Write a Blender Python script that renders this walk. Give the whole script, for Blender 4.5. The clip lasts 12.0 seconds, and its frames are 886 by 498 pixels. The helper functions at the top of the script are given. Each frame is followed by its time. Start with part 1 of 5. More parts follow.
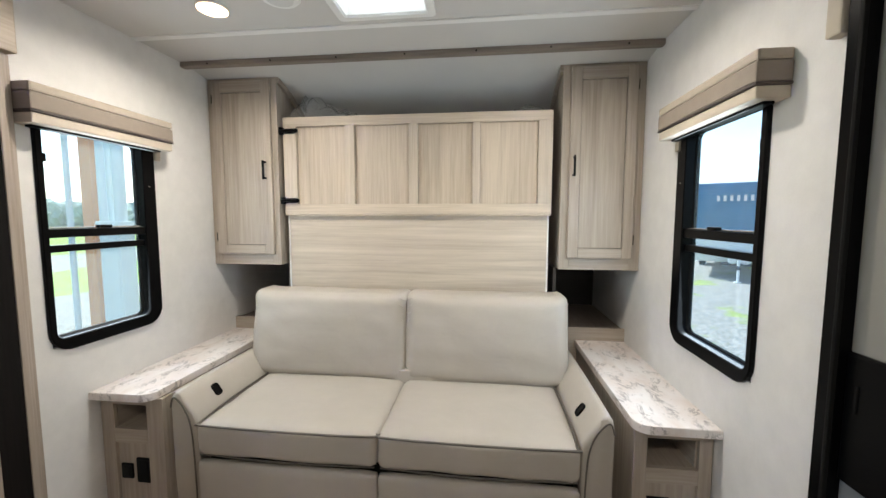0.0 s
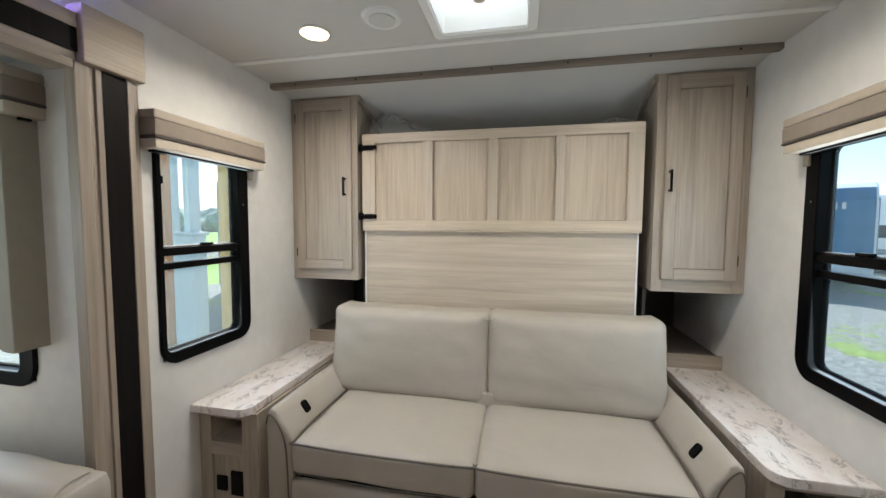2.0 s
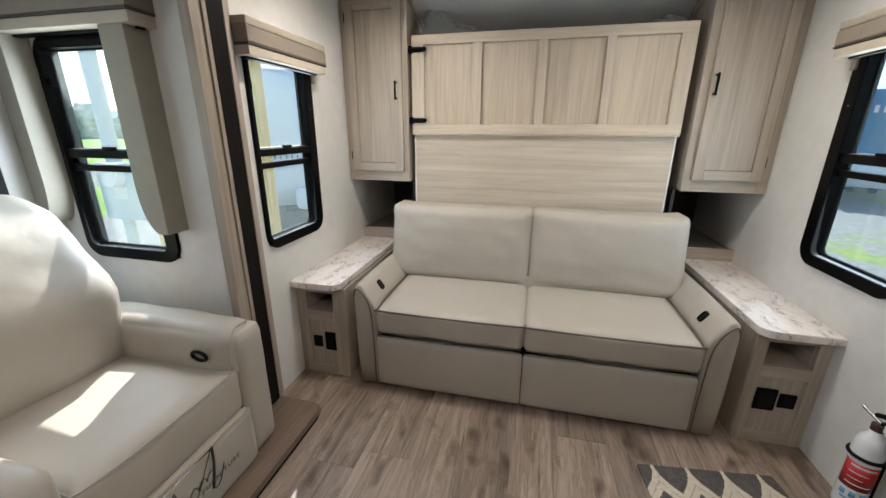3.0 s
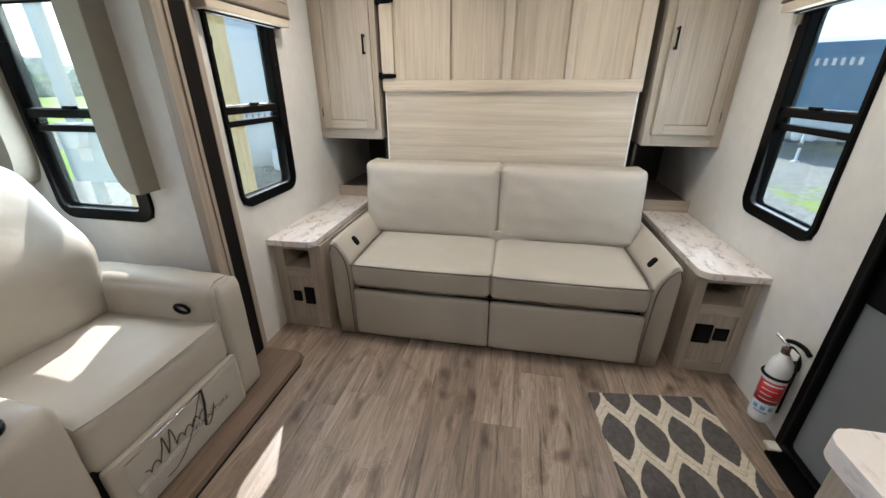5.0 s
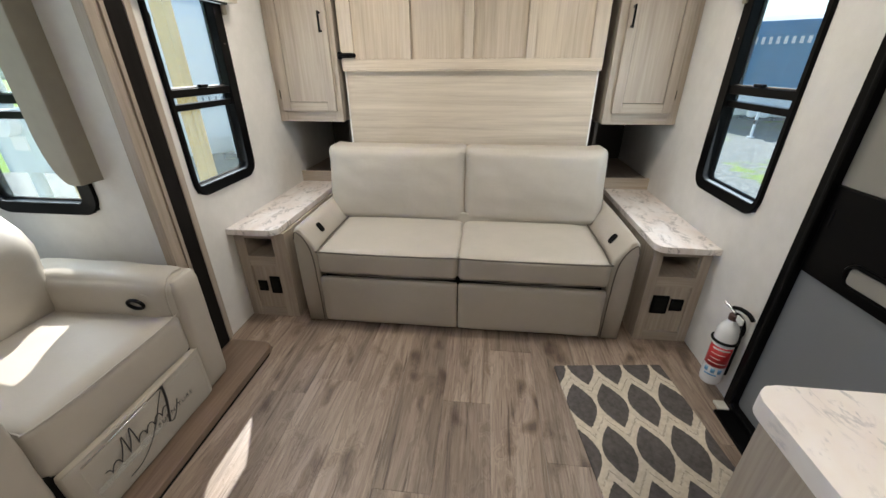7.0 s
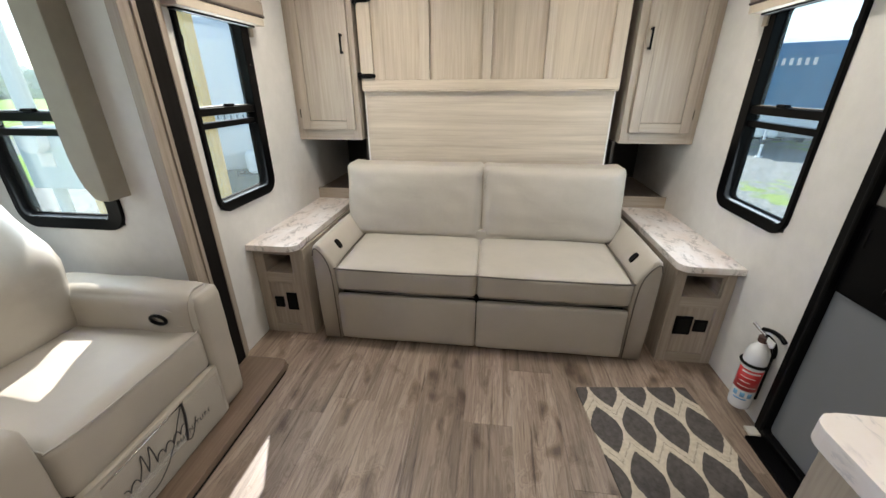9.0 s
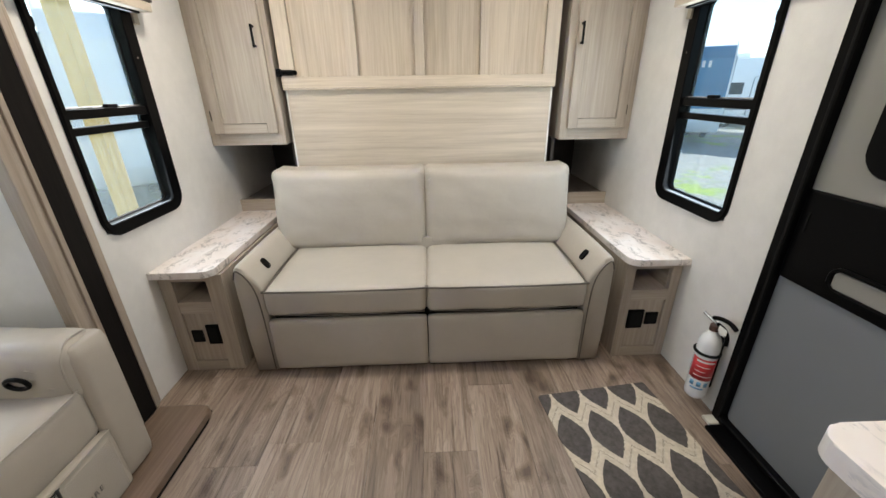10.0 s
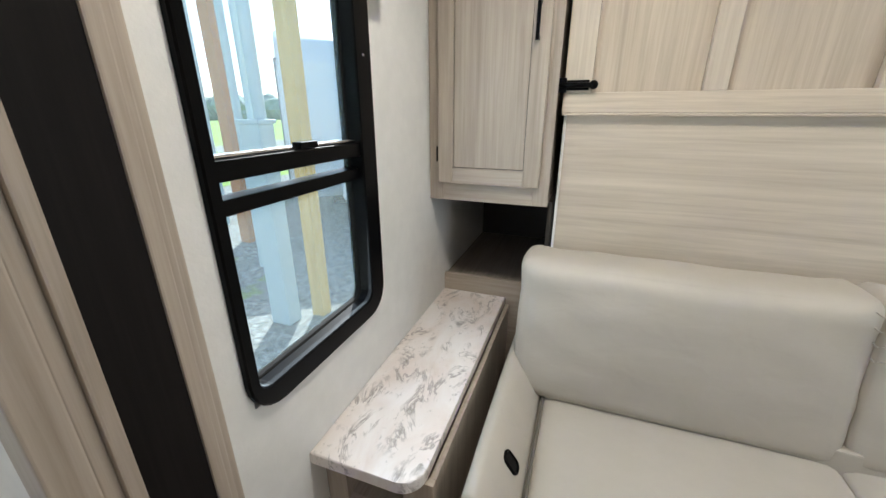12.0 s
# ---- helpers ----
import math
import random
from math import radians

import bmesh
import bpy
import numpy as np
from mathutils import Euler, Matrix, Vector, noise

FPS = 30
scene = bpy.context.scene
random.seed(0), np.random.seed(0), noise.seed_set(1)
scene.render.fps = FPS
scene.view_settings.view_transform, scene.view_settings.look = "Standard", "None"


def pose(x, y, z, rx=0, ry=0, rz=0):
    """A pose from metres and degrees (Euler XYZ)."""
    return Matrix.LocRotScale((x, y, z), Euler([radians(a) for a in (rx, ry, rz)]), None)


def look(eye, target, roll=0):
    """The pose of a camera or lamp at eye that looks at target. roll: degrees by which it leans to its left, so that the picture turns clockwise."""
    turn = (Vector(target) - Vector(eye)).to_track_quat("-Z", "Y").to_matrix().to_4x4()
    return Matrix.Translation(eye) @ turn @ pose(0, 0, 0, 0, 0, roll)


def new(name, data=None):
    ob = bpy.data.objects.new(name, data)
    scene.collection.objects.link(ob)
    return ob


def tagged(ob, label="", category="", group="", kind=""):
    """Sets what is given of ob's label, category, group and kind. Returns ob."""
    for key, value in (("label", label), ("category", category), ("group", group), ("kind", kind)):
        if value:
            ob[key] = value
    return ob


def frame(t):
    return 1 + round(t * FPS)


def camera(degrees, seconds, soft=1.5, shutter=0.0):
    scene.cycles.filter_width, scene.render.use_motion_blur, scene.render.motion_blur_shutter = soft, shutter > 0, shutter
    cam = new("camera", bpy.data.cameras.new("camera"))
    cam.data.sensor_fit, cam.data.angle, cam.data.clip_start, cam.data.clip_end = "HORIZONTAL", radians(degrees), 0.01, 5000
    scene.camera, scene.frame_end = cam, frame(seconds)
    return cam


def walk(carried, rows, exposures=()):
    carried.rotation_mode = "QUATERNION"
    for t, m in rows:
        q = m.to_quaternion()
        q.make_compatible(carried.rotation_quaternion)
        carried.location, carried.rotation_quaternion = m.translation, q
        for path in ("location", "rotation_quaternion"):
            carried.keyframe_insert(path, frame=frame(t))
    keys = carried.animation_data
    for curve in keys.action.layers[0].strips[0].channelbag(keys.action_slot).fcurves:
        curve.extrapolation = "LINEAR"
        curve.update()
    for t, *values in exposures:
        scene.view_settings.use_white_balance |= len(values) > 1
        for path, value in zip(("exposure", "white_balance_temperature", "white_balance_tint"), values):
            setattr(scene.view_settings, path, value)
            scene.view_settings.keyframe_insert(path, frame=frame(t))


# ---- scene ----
cam = camera(99.2, 12.0)
PATH = [
    (0, (0.164, 0.13, 1.242), (-0.061, 2.11, 1.077), 0.1),
    (0.5, (0.02, 0.13, 1.318), (-0.506, 2.055, 1.448), 0.6),
    (1, (0.022, 0.13, 1.341), (-0.537, 2.043, 1.511), 0.6),
    (1.5, (-0.029, 0.145, 1.321), (-0.513, 2.085, 1.394), 0.5),
    (2, (-0.074, 0.148, 1.29), (-0.486, 2.101, 1.164), 0.3),
    (2.5, (-0.148, 0.016, 1.281), (-0.475, 1.974, 1.038), 0.2),
    (3, (-0.242, -0.138, 1.28), (-0.676, 1.72, 0.681), 0.3),
    (3.5, (-0.189, -0.216, 1.298), (-0.62, 1.613, 0.613), 0.3),
    (3.7, (-0.173, -0.242, 1.285), (-0.538, 1.605, 0.609), 0.2),
    (5.5, (-0.147, -0.21, 1.285), (-0.472, 1.578, 0.451), -0.1),
    (6, (-0.133, -0.21, 1.279), (-0.426, 1.578, 0.433), -0.1),
    (6.5, (-0.13, -0.203, 1.277), (-0.382, 1.58, 0.407), -0.2),
    (7, (-0.113, -0.21, 1.284), (-0.316, 1.577, 0.408), -0.3),
    (7.2, (-0.106, -0.208, 1.28), (-0.275, 1.588, 0.416), -0.3),
    (9, (-0.182, -0.21, 1.283), (-0.416, 1.611, 0.489), -0.2),
    (9.5, (-0.167, -0.17, 1.258), (-0.258, 1.671, 0.482), -0.5),
    (10, (-0.195, -0.056, 1.245), (-0.138, 1.785, 0.467), -0.8),
    (10.5, (-0.23, 0.129, 1.261), (-0.295, 1.975, 0.494), -0.5),
    (11, (-0.42, 0.315, 1.274), (-0.9, 2.11, 0.534), 0.5),
    (11.5, (-0.686, 0.556, 1.284), (-1.316, 2.323, 0.59), 0.7),
    (12, (-0.904, 0.914, 1.265), (-1.546, 2.68, 0.58), 0.0),
]
# seconds, stops, kelvin, tint: the clip's camera turns cooler as it nears the window
EXPOSURES = [(0.0, 1.27, 6240, 10), (0.5, 0.89, 6280, 9), (1.0, 0.80, 6260, 9), (1.5, 0.80, 6250, 9), (2.0, 0.87, 6250, 9), (2.5, 0.96, 6300, 9), (3.0, 0.96, 6290, 10), (3.5, 0.99, 6280, 10),
             (5.5, 1.04, 6370, 10), (7.0, 1.06, 6420, 10), (9.0, 1.12, 6420, 10), (10.0, 1.24, 6340, 10), (10.5, 1.26, 6270, 9), (11.0, 1.22, 6060, 8), (11.5, 1.08, 5990, 8), (12.0, 1.03, 6030, 8)]
walk(cam, [(t, look(eye, target, roll)) for t, eye, target, roll in PATH], EXPOSURES)

# ---- world, sun and large lights ----
SUN_DIR = Vector((-0.318, 0.676, 0.664)).normalized()      # from the ground towards the sun
world = bpy.data.worlds.new("sky")
scene.world = world
world.use_nodes = True
wn = world.node_tree.nodes
sky = wn.new("ShaderNodeTexSky")
sky.sky_type, sky.sun_disc = "NISHITA", False
sky.sun_elevation = math.asin(SUN_DIR.z)
sky.sun_rotation = math.atan2(SUN_DIR.x, SUN_DIR.y)
world.node_tree.links.new(sky.outputs["Color"], wn["Background"].inputs["Color"])
wn["Background"].inputs["Strength"].default_value = 0.15

sun = new("sun", bpy.data.lights.new("sun", "SUN"))
sun.data.energy, sun.data.angle, sun.data.color = 5.0, radians(0.5), (1.0, 0.965, 0.90)
sun.matrix_world = look((-6, 8, 9), Vector((-6, 8, 9)) - SUN_DIR)


def area_lamp(name, eye, target, sx, sy, watts, color):
    data = bpy.data.lights.new(name, "AREA")
    data.shape, data.size, data.size_y, data.energy, data.color = "RECTANGLE", sx, sy, watts, color
    ob = new(name, data)
    ob.matrix_world = look(eye, target)
    return ob


DAY = (0.82, 0.94, 1.0)
WARM = (1.0, 0.905, 0.77)
LAMP_W = 4.1
REAR_FILL_GAIN = 0.85
area_lamp("window_daylight", (-1.387, 1.53, 1.17), (0, 1.53, 1.1), 0.42, 0.8, 2.2, DAY)
area_lamp("window_daylight", (0.929, 1.53, 1.17), (0, 1.53, 1.1), 0.42, 0.8, 2.8, DAY)
area_lamp("window_daylight", (-1.9, 1.057, 1.17), (-1.9, 0, 1.1), 0.42, 0.75, 3.6, DAY)
area_lamp("window_daylight", (-2.232, 0.12, 1.2), (0, 0.12, 1.0), 1.05, 0.75, 2.2, DAY)
area_lamp("skylight_daylight", (-0.23, 1.47, 2.17), (-0.23, 1.47, 0), 0.3, 0.3, 5.8, DAY)

# ---- materials ----


def material(name, rough=0.6, metal=0.0):
    m = bpy.data.materials.new(name)
    m.use_nodes = True
    b = m.node_tree.nodes["Principled BSDF"]
    b.inputs["Roughness"].default_value, b.inputs["Metallic"].default_value = rough, metal
    return m, m.node_tree, b


def coords(tree, scale=(1, 1, 1), kind="Object"):
    tc, mp = tree.nodes.new("ShaderNodeTexCoord"), tree.nodes.new("ShaderNodeMapping")
    mp.inputs["Scale"].default_value = scale
    tree.links.new(tc.outputs[kind], mp.inputs["Vector"])
    return mp.outputs["Vector"]


def noise_of(tree, vec, scale, detail=4.0, rough=0.55, distortion=0.0):
    n = tree.nodes.new("ShaderNodeTexNoise")
    n.inputs["Scale"].default_value, n.inputs["Detail"].default_value = scale, detail
    n.inputs["Roughness"].default_value, n.inputs["Distortion"].default_value = rough, distortion
    if vec is not None:
        tree.links.new(vec, n.inputs["Vector"])
    return n.outputs["Fac"]


def ramp(tree, fac, stops):
    r = tree.nodes.new("ShaderNodeValToRGB")
    while len(r.color_ramp.elements) < len(stops):
        r.color_ramp.elements.new(0.5)
    for e, (p, c) in zip(r.color_ramp.elements, stops):
        e.position, e.color = p, (*c, 1)
    tree.links.new(fac, r.inputs["Fac"])
    return r.outputs["Color"]


def mix(tree, fac, a, b, kind="MIX"):
    n = tree.nodes.new("ShaderNodeMix")
    n.data_type, n.blend_type = "RGBA", kind
    for sock, v in ((n.inputs["Factor"], fac), (n.inputs["A"], a), (n.inputs["B"], b)):
        if isinstance(v, (int, float)):
            sock.default_value = v
        elif isinstance(v, tuple):
            sock.default_value = (*v, 1)
        else:
            tree.links.new(v, sock)
    return n.outputs["Result"]


def math_of(tree, op, a, b=None, c=None, clamp=False):
    n = tree.nodes.new("ShaderNodeMath")
    n.operation, n.use_clamp = op, clamp
    for sock, v in zip(n.inputs, (a, b, c)):
        if isinstance(v, (int, float)):
            sock.default_value = v
        elif v is not None:
            tree.links.new(v, sock)
    return n.outputs["Value"]


def bump(tree, b, height, strength=0.2, distance=0.002):
    n = tree.nodes.new("ShaderNodeBump")
    n.inputs["Strength"].default_value, n.inputs["Distance"].default_value = strength, distance
    tree.links.new(height, n.inputs["Height"])
    tree.links.new(n.outputs["Normal"], b.inputs["Normal"])


def shift_by_object(tree, vec, amount=7.0):
    info, add = tree.nodes.new("ShaderNodeObjectInfo"), tree.nodes.new("ShaderNodeVectorMath")
    add.operation = "ADD"
    mul = math_of(tree, "MULTIPLY", info.outputs["Random"], amount)
    tree.links.new(vec, add.inputs[0])
    tree.links.new(mul, add.inputs[1])
    return add.outputs["Vector"], info.outputs["Random"]


def wood(name, dark, mid, light, axis="z", rough=0.5, grain=1.0, vary=False):
    """Printed woodgrain: long fibres along one axis, with broad bands under them."""
    m, tree, b = material(name, rough)
    s = {"x": (1.0, 30, 30), "y": (30, 1.0, 30), "z": (30, 30, 1.0)}[axis]
    w = {"x": (0.5, 6, 6), "y": (6, 0.5, 6), "z": (6, 6, 0.5)}[axis]
    fine, broad = coords(tree, [v * grain for v in s]), coords(tree, w)
    if vary:
        fine, rnd = shift_by_object(tree, fine)
        broad, rnd = shift_by_object(tree, broad)
    f = noise_of(tree, fine, 3.0, 6, 0.65, 0.3)
    g = noise_of(tree, broad, 1.6, 4, 0.6, 1.2)
    c = mix(tree, 0.45, ramp(tree, f, [(0.32, dark), (0.52, mid), (0.7, light)]), ramp(tree, g, [(0.3, dark), (0.5, mid), (0.68, light)]))
    if vary:
        tone = ramp(tree, rnd, [(0.0, (0.82, 0.82, 0.82)), (1.0, (1.12, 1.1, 1.08))])
        c = mix(tree, 1.0, c, tone, "MULTIPLY")
    tree.links.new(c, b.inputs["Base Color"])
    bump(tree, b, f, 0.12, 0.001)
    return m


def plain(name, color, rough=0.5, metal=0.0, spread=0.08, scale=8.0, bumpy=0.0, bump_scale=300.0):
    """A plain surface with slight unevenness of tone and a fine relief."""
    m, tree, b = material(name, rough, metal)
    v = coords(tree)
    n = noise_of(tree, v, scale, 5, 0.6)
    lo, hi = tuple(c * (1 - spread) for c in color), tuple(min(1, c * (1 + spread)) for c in color)
    tree.links.new(ramp(tree, n, [(0.3, lo), (0.7, hi)]), b.inputs["Base Color"])
    if bumpy:
        bump(tree, b, noise_of(tree, v, bump_scale, 3, 0.6), bumpy, 0.001)
    return m


def emitter(name, color, strength):
    m, tree, b = material(name, 0.4)
    b.inputs["Base Color"].default_value = (0.8, 0.8, 0.8, 1)
    b.inputs["Emission Color"].default_value = (*color, 1)
    b.inputs["Emission Strength"].default_value = strength
    return m


WOOD_V = wood("oak_print_upright", (0.395, 0.332, 0.255), (0.520, 0.447, 0.357), (0.605, 0.530, 0.432), "z")
WOOD_H = wood("oak_print_level", (0.406, 0.336, 0.253), (0.555, 0.471, 0.372), (0.668, 0.572, 0.459), "x")
WOOD_T = wood("oak_print_trim", (0.319, 0.259, 0.195), (0.440, 0.367, 0.283), (0.529, 0.447, 0.351), "y")
WOOD_DARK = wood("dark_strip", (0.006, 0.005, 0.005), (0.009, 0.0075, 0.007), (0.014, 0.0115, 0.011), "z")
MOULD_WOOD = wood("brown_vinyl", (0.105, 0.070, 0.048), (0.170, 0.118, 0.084), (0.235, 0.172, 0.128), "y", 0.42)
WALL = plain("wall_paper", (0.665, 0.650, 0.628), 0.7, 0, 0.045, 14.0, 0.35, 150)
CEIL = plain("ceiling_panel", (0.55, 0.54, 0.52), 0.55, 0, 0.02, 4.0, 0.06, 200)


def leather(name, color):
    """Soft leatherette: fine pebble grain over slack creases."""
    m, tree, b = material(name, 0.50)
    v = coords(tree)
    tone = ramp(tree, noise_of(tree, v, 5, 5, 0.6), [(0.3, tuple(c * 0.95 for c in color)), (0.7, tuple(c * 1.04 for c in color))])
    tree.links.new(tone, b.inputs["Base Color"])
    h = math_of(tree, "MULTIPLY_ADD", noise_of(tree, v, 420, 3, 0.6), 0.10, noise_of(tree, coords(tree, (1.0, 1.0, 1.6)), 9, 3, 0.5, 0.6))
    bump(tree, b, h, 0.20, 0.012)
    return m


LEATHER = leather("taupe_leatherette", (0.400, 0.364, 0.312))
BLACK = plain("black_plastic", (0.0022, 0.0022, 0.0026), 0.30, 0, 0.1)
RUBBER = plain("black_rubber", (0.009, 0.009, 0.009), 0.7, 0, 0.1)
GREY = plain("grey_door_skin", (0.165, 0.175, 0.19), 0.5, 0, 0.03, 4, 0.05)
CREAM = plain("beige_fabric_board", (0.48, 0.42, 0.34), 0.75, 0, 0.04, 20, 0.2, 500)
TAUPE = plain("taupe_fabric_board", (0.24, 0.20, 0.165), 0.8, 0, 0.05, 30, 0.2, 500)
DARKLINE = plain("dark_brown_cord", (0.06, 0.045, 0.04), 0.7)
WHITE = plain("white_plastic", (0.75, 0.75, 0.73), 0.4, 0, 0.02)
CHROME = plain("bare_metal", (0.6, 0.6, 0.6), 0.25, 1.0, 0.05)
for dark_mat in (BLACK, RUBBER, WOOD_DARK):
    dark_mat.node_tree.nodes["Principled BSDF"].inputs["Specular IOR Level"].default_value = 0.09
# dark brown that paints shade into cubbies, panel grooves and the bed's back
SHADOW = plain("shade_tone_inside", (0.032, 0.025, 0.020), 0.6, 0, 0.1)

# warmer panel print, darkened a little more for the shade of its recess
WOOD_PANEL = wood("oak_print_panel_shaded", (0.362, 0.294, 0.224), (0.509, 0.429, 0.335), (0.603, 0.516, 0.409), "z", 0.5, 0.8)
WOOD_LOW = wood("oak_print_lower", (0.400, 0.337, 0.266), (0.546, 0.471, 0.379), (0.673, 0.589, 0.486), "x", 0.5, 0.45)
CAB_V = wood("grey_oak_print_upright", (0.255, 0.212, 0.170), (0.365, 0.312, 0.256), (0.455, 0.396, 0.332), "z", 0.5, 0.9)
CAB_H = wood("grey_oak_print_level", (0.255, 0.212, 0.170), (0.365, 0.312, 0.256), (0.455, 0.396, 0.332), "x", 0.5, 0.9)
CAB_T = wood("grey_oak_print_deep", (0.255, 0.212, 0.170), (0.365, 0.312, 0.256), (0.455, 0.396, 0.332), "y", 0.5, 0.9)
BEAM = wood("brown_oak_print", (0.130, 0.104, 0.082), (0.205, 0.168, 0.136), (0.275, 0.230, 0.190), "x", 0.5, 0.9)
BEAM_T = wood("brown_oak_print_deep", (0.130, 0.104, 0.082), (0.205, 0.168, 0.136), (0.275, 0.230, 0.190), "y", 0.5, 0.9)
CASE_V = wood("mushroom_print_upright", (0.225, 0.180, 0.142), (0.335, 0.278, 0.226), (0.425, 0.360, 0.300), "z", 0.5, 0.9)
CASE_T = wood("mushroom_print_level", (0.225, 0.180, 0.142), (0.335, 0.278, 0.226), (0.425, 0.360, 0.300), "y", 0.5, 0.9)
# beige board fabric darkened for the shadow on the valance legs
LEG_SHADED = plain("shaded_leg_fabric", (0.33, 0.305, 0.255), 0.8, 0, 0.04, 20, 0.2, 500)
WELT = plain("dark_taupe_welt", (0.11, 0.096, 0.08), 0.5)
WELT_PALE = plain("pale_taupe_welt", (0.36, 0.33, 0.28), 0.5)
GREY_WARM = plain("warm_grey_skin", (0.235, 0.225, 0.205), 0.5, 0, 0.03, 4, 0.05)
INK = plain("dark_ink", (0.02, 0.02, 0.022), 0.5)
WHITE_GLOSS = plain("white_enamel", (0.72, 0.73, 0.75), 0.25, 0, 0.02)


def marble(name, base, blush, vein, vein_width, scale):
    """Printed stone: soft clouds, fine broken veins and flecks."""
    m, tree, b = material(name, 0.28)
    v = coords(tree, (scale, scale * 0.5, scale))
    cloud = ramp(tree, noise_of(tree, v, 2.2, 4, 0.6, 0.6), [(0.35, base), (0.68, blush)])
    n = noise_of(tree, v, 3.2, 8, 0.62, 1.4)
    line = math_of(tree, "ABSOLUTE", math_of(tree, "SUBTRACT", n, 0.5))
    veins = ramp(tree, line, [(0.0, (1, 1, 1)), (vein_width, (0, 0, 0))])
    gate = ramp(tree, noise_of(tree, v, 4.5, 3, 0.5), [(0.48, (0, 0, 0)), (0.60, (1, 1, 1))])
    fleck = ramp(tree, noise_of(tree, v, 26, 4, 0.6), [(0.58, (0, 0, 0)), (0.66, (1, 1, 1))])
    gate2 = ramp(tree, noise_of(tree, v, 5.5, 2, 0.5, 0.5), [(0.52, (0, 0, 0)), (0.64, (1, 1, 1))])
    a = mix(tree, 1.0, veins, gate, "MULTIPLY")
    f = mix(tree, 1.0, fleck, gate2, "MULTIPLY")
    c = mix(tree, math_of(tree, "MULTIPLY", a, 0.75), cloud, vein)
    c = mix(tree, math_of(tree, "MULTIPLY", f, 0.6), c, vein)
    tree.links.new(c, b.inputs["Base Color"])
    return m


MARBLE = marble("blush_marble_print", (0.77, 0.735, 0.715), (0.66, 0.575, 0.525), (0.16, 0.14, 0.13), 0.040, 4.0)
MARBLE_WHITE = marble("white_marble_print", (0.80, 0.78, 0.77), (0.74, 0.68, 0.64), (0.26, 0.27, 0.32), 0.028, 3.0)

FILM_TAG, film_tree, film_b = material("clear_tag_film", 0.12)
film_b.inputs["Base Color"].default_value = (0.7, 0.7, 0.68, 1)
film_b.inputs["Alpha"].default_value = 0.07

FILM_BAND, film_tree, film_b = material("pale_band_film", 0.2)
film_b.inputs["Base Color"].default_value = (0.8, 0.8, 0.74, 1)
film_b.inputs["Alpha"].default_value = 0.22


def rug_material():
    m, tree, b = material("leaf_lattice_rug", 0.95)
    p, q = 0.1305, 0.2195        # leaf pitch across, row pitch along
    v = coords(tree)
    wob = tree.nodes.new("ShaderNodeTexNoise")
    wob.inputs["Scale"].default_value, wob.inputs["Detail"].default_value = 120, 3
    tree.links.new(v, wob.inputs["Vector"])
    sep = tree.nodes.new("ShaderNodeSeparateXYZ")
    tree.links.new(v, sep.inputs["Vector"])
    jit = math_of(tree, "MULTIPLY", math_of(tree, "SUBTRACT", wob.outputs["Fac"], 0.5), 0.012)
    x = math_of(tree, "ADD", math_of(tree, "ADD", sep.outputs["X"], jit), 0.1955)
    y = math_of(tree, "ADD", sep.outputs["Y"], -0.172)

    def leaf(dx, dy):
        """Positive inside a leaf with pointed ends, in one of two staggered sets of rows."""
        u = math_of(tree, "ABSOLUTE", math_of(tree, "WRAP", math_of(tree, "ADD", x, dx), p / 2, -p / 2))
        w = math_of(tree, "WRAP", math_of(tree, "ADD", y, dy), q, -q)
        c = math_of(tree, "COSINE", math_of(tree, "MULTIPLY", w, math.pi / q * 0.96))
        return math_of(tree, "SUBTRACT", math_of(tree, "MULTIPLY", c, p / 2 - 0.0065), u)

    a, b2 = leaf(0, 0), leaf(p / 2, q)
    dark = math_of(tree, "GREATER_THAN", math_of(tree, "MAXIMUM", a, b2), 0.0)
    # short dark stitches along the middle of the zigzag bands
    st = math_of(tree, "SINE", math_of(tree, "MULTIPLY", math_of(tree, "ADD", sep.outputs["X"], sep.outputs["Y"]), 700.0))
    level = math_of(tree, "LESS_THAN", math_of(tree, "ABSOLUTE", math_of(tree, "SUBTRACT", a, b2)), 0.007)
    deep = math_of(tree, "LESS_THAN", math_of(tree, "MAXIMUM", a, b2), -0.012)
    dash = math_of(tree, "GREATER_THAN", noise_of(tree, coords(tree, (60, 30, 1)), 1.2, 2), 0.42)
    stitch = math_of(tree, "MULTIPLY", math_of(tree, "MULTIPLY", level, deep), math_of(tree, "MULTIPLY", dash, math_of(tree, "GREATER_THAN", st, -0.2)))
    tone = noise_of(tree, v, 60, 4)
    grey = ramp(tree, tone, [(0.3, (0.062, 0.055, 0.052)), (0.7, (0.105, 0.095, 0.090))])
    cream = ramp(tree, tone, [(0.3, (0.48, 0.42, 0.33)), (0.7, (0.62, 0.55, 0.45))])
    band = mix(tree, math_of(tree, "MULTIPLY", stitch, 0.7), cream, (0.14, 0.12, 0.11))
    tree.links.new(mix(tree, dark, band, grey), b.inputs["Base Color"])
    bump(tree, b, noise_of(tree, v, 500, 3), 0.6, 0.002)
    return m


RUG = rug_material()


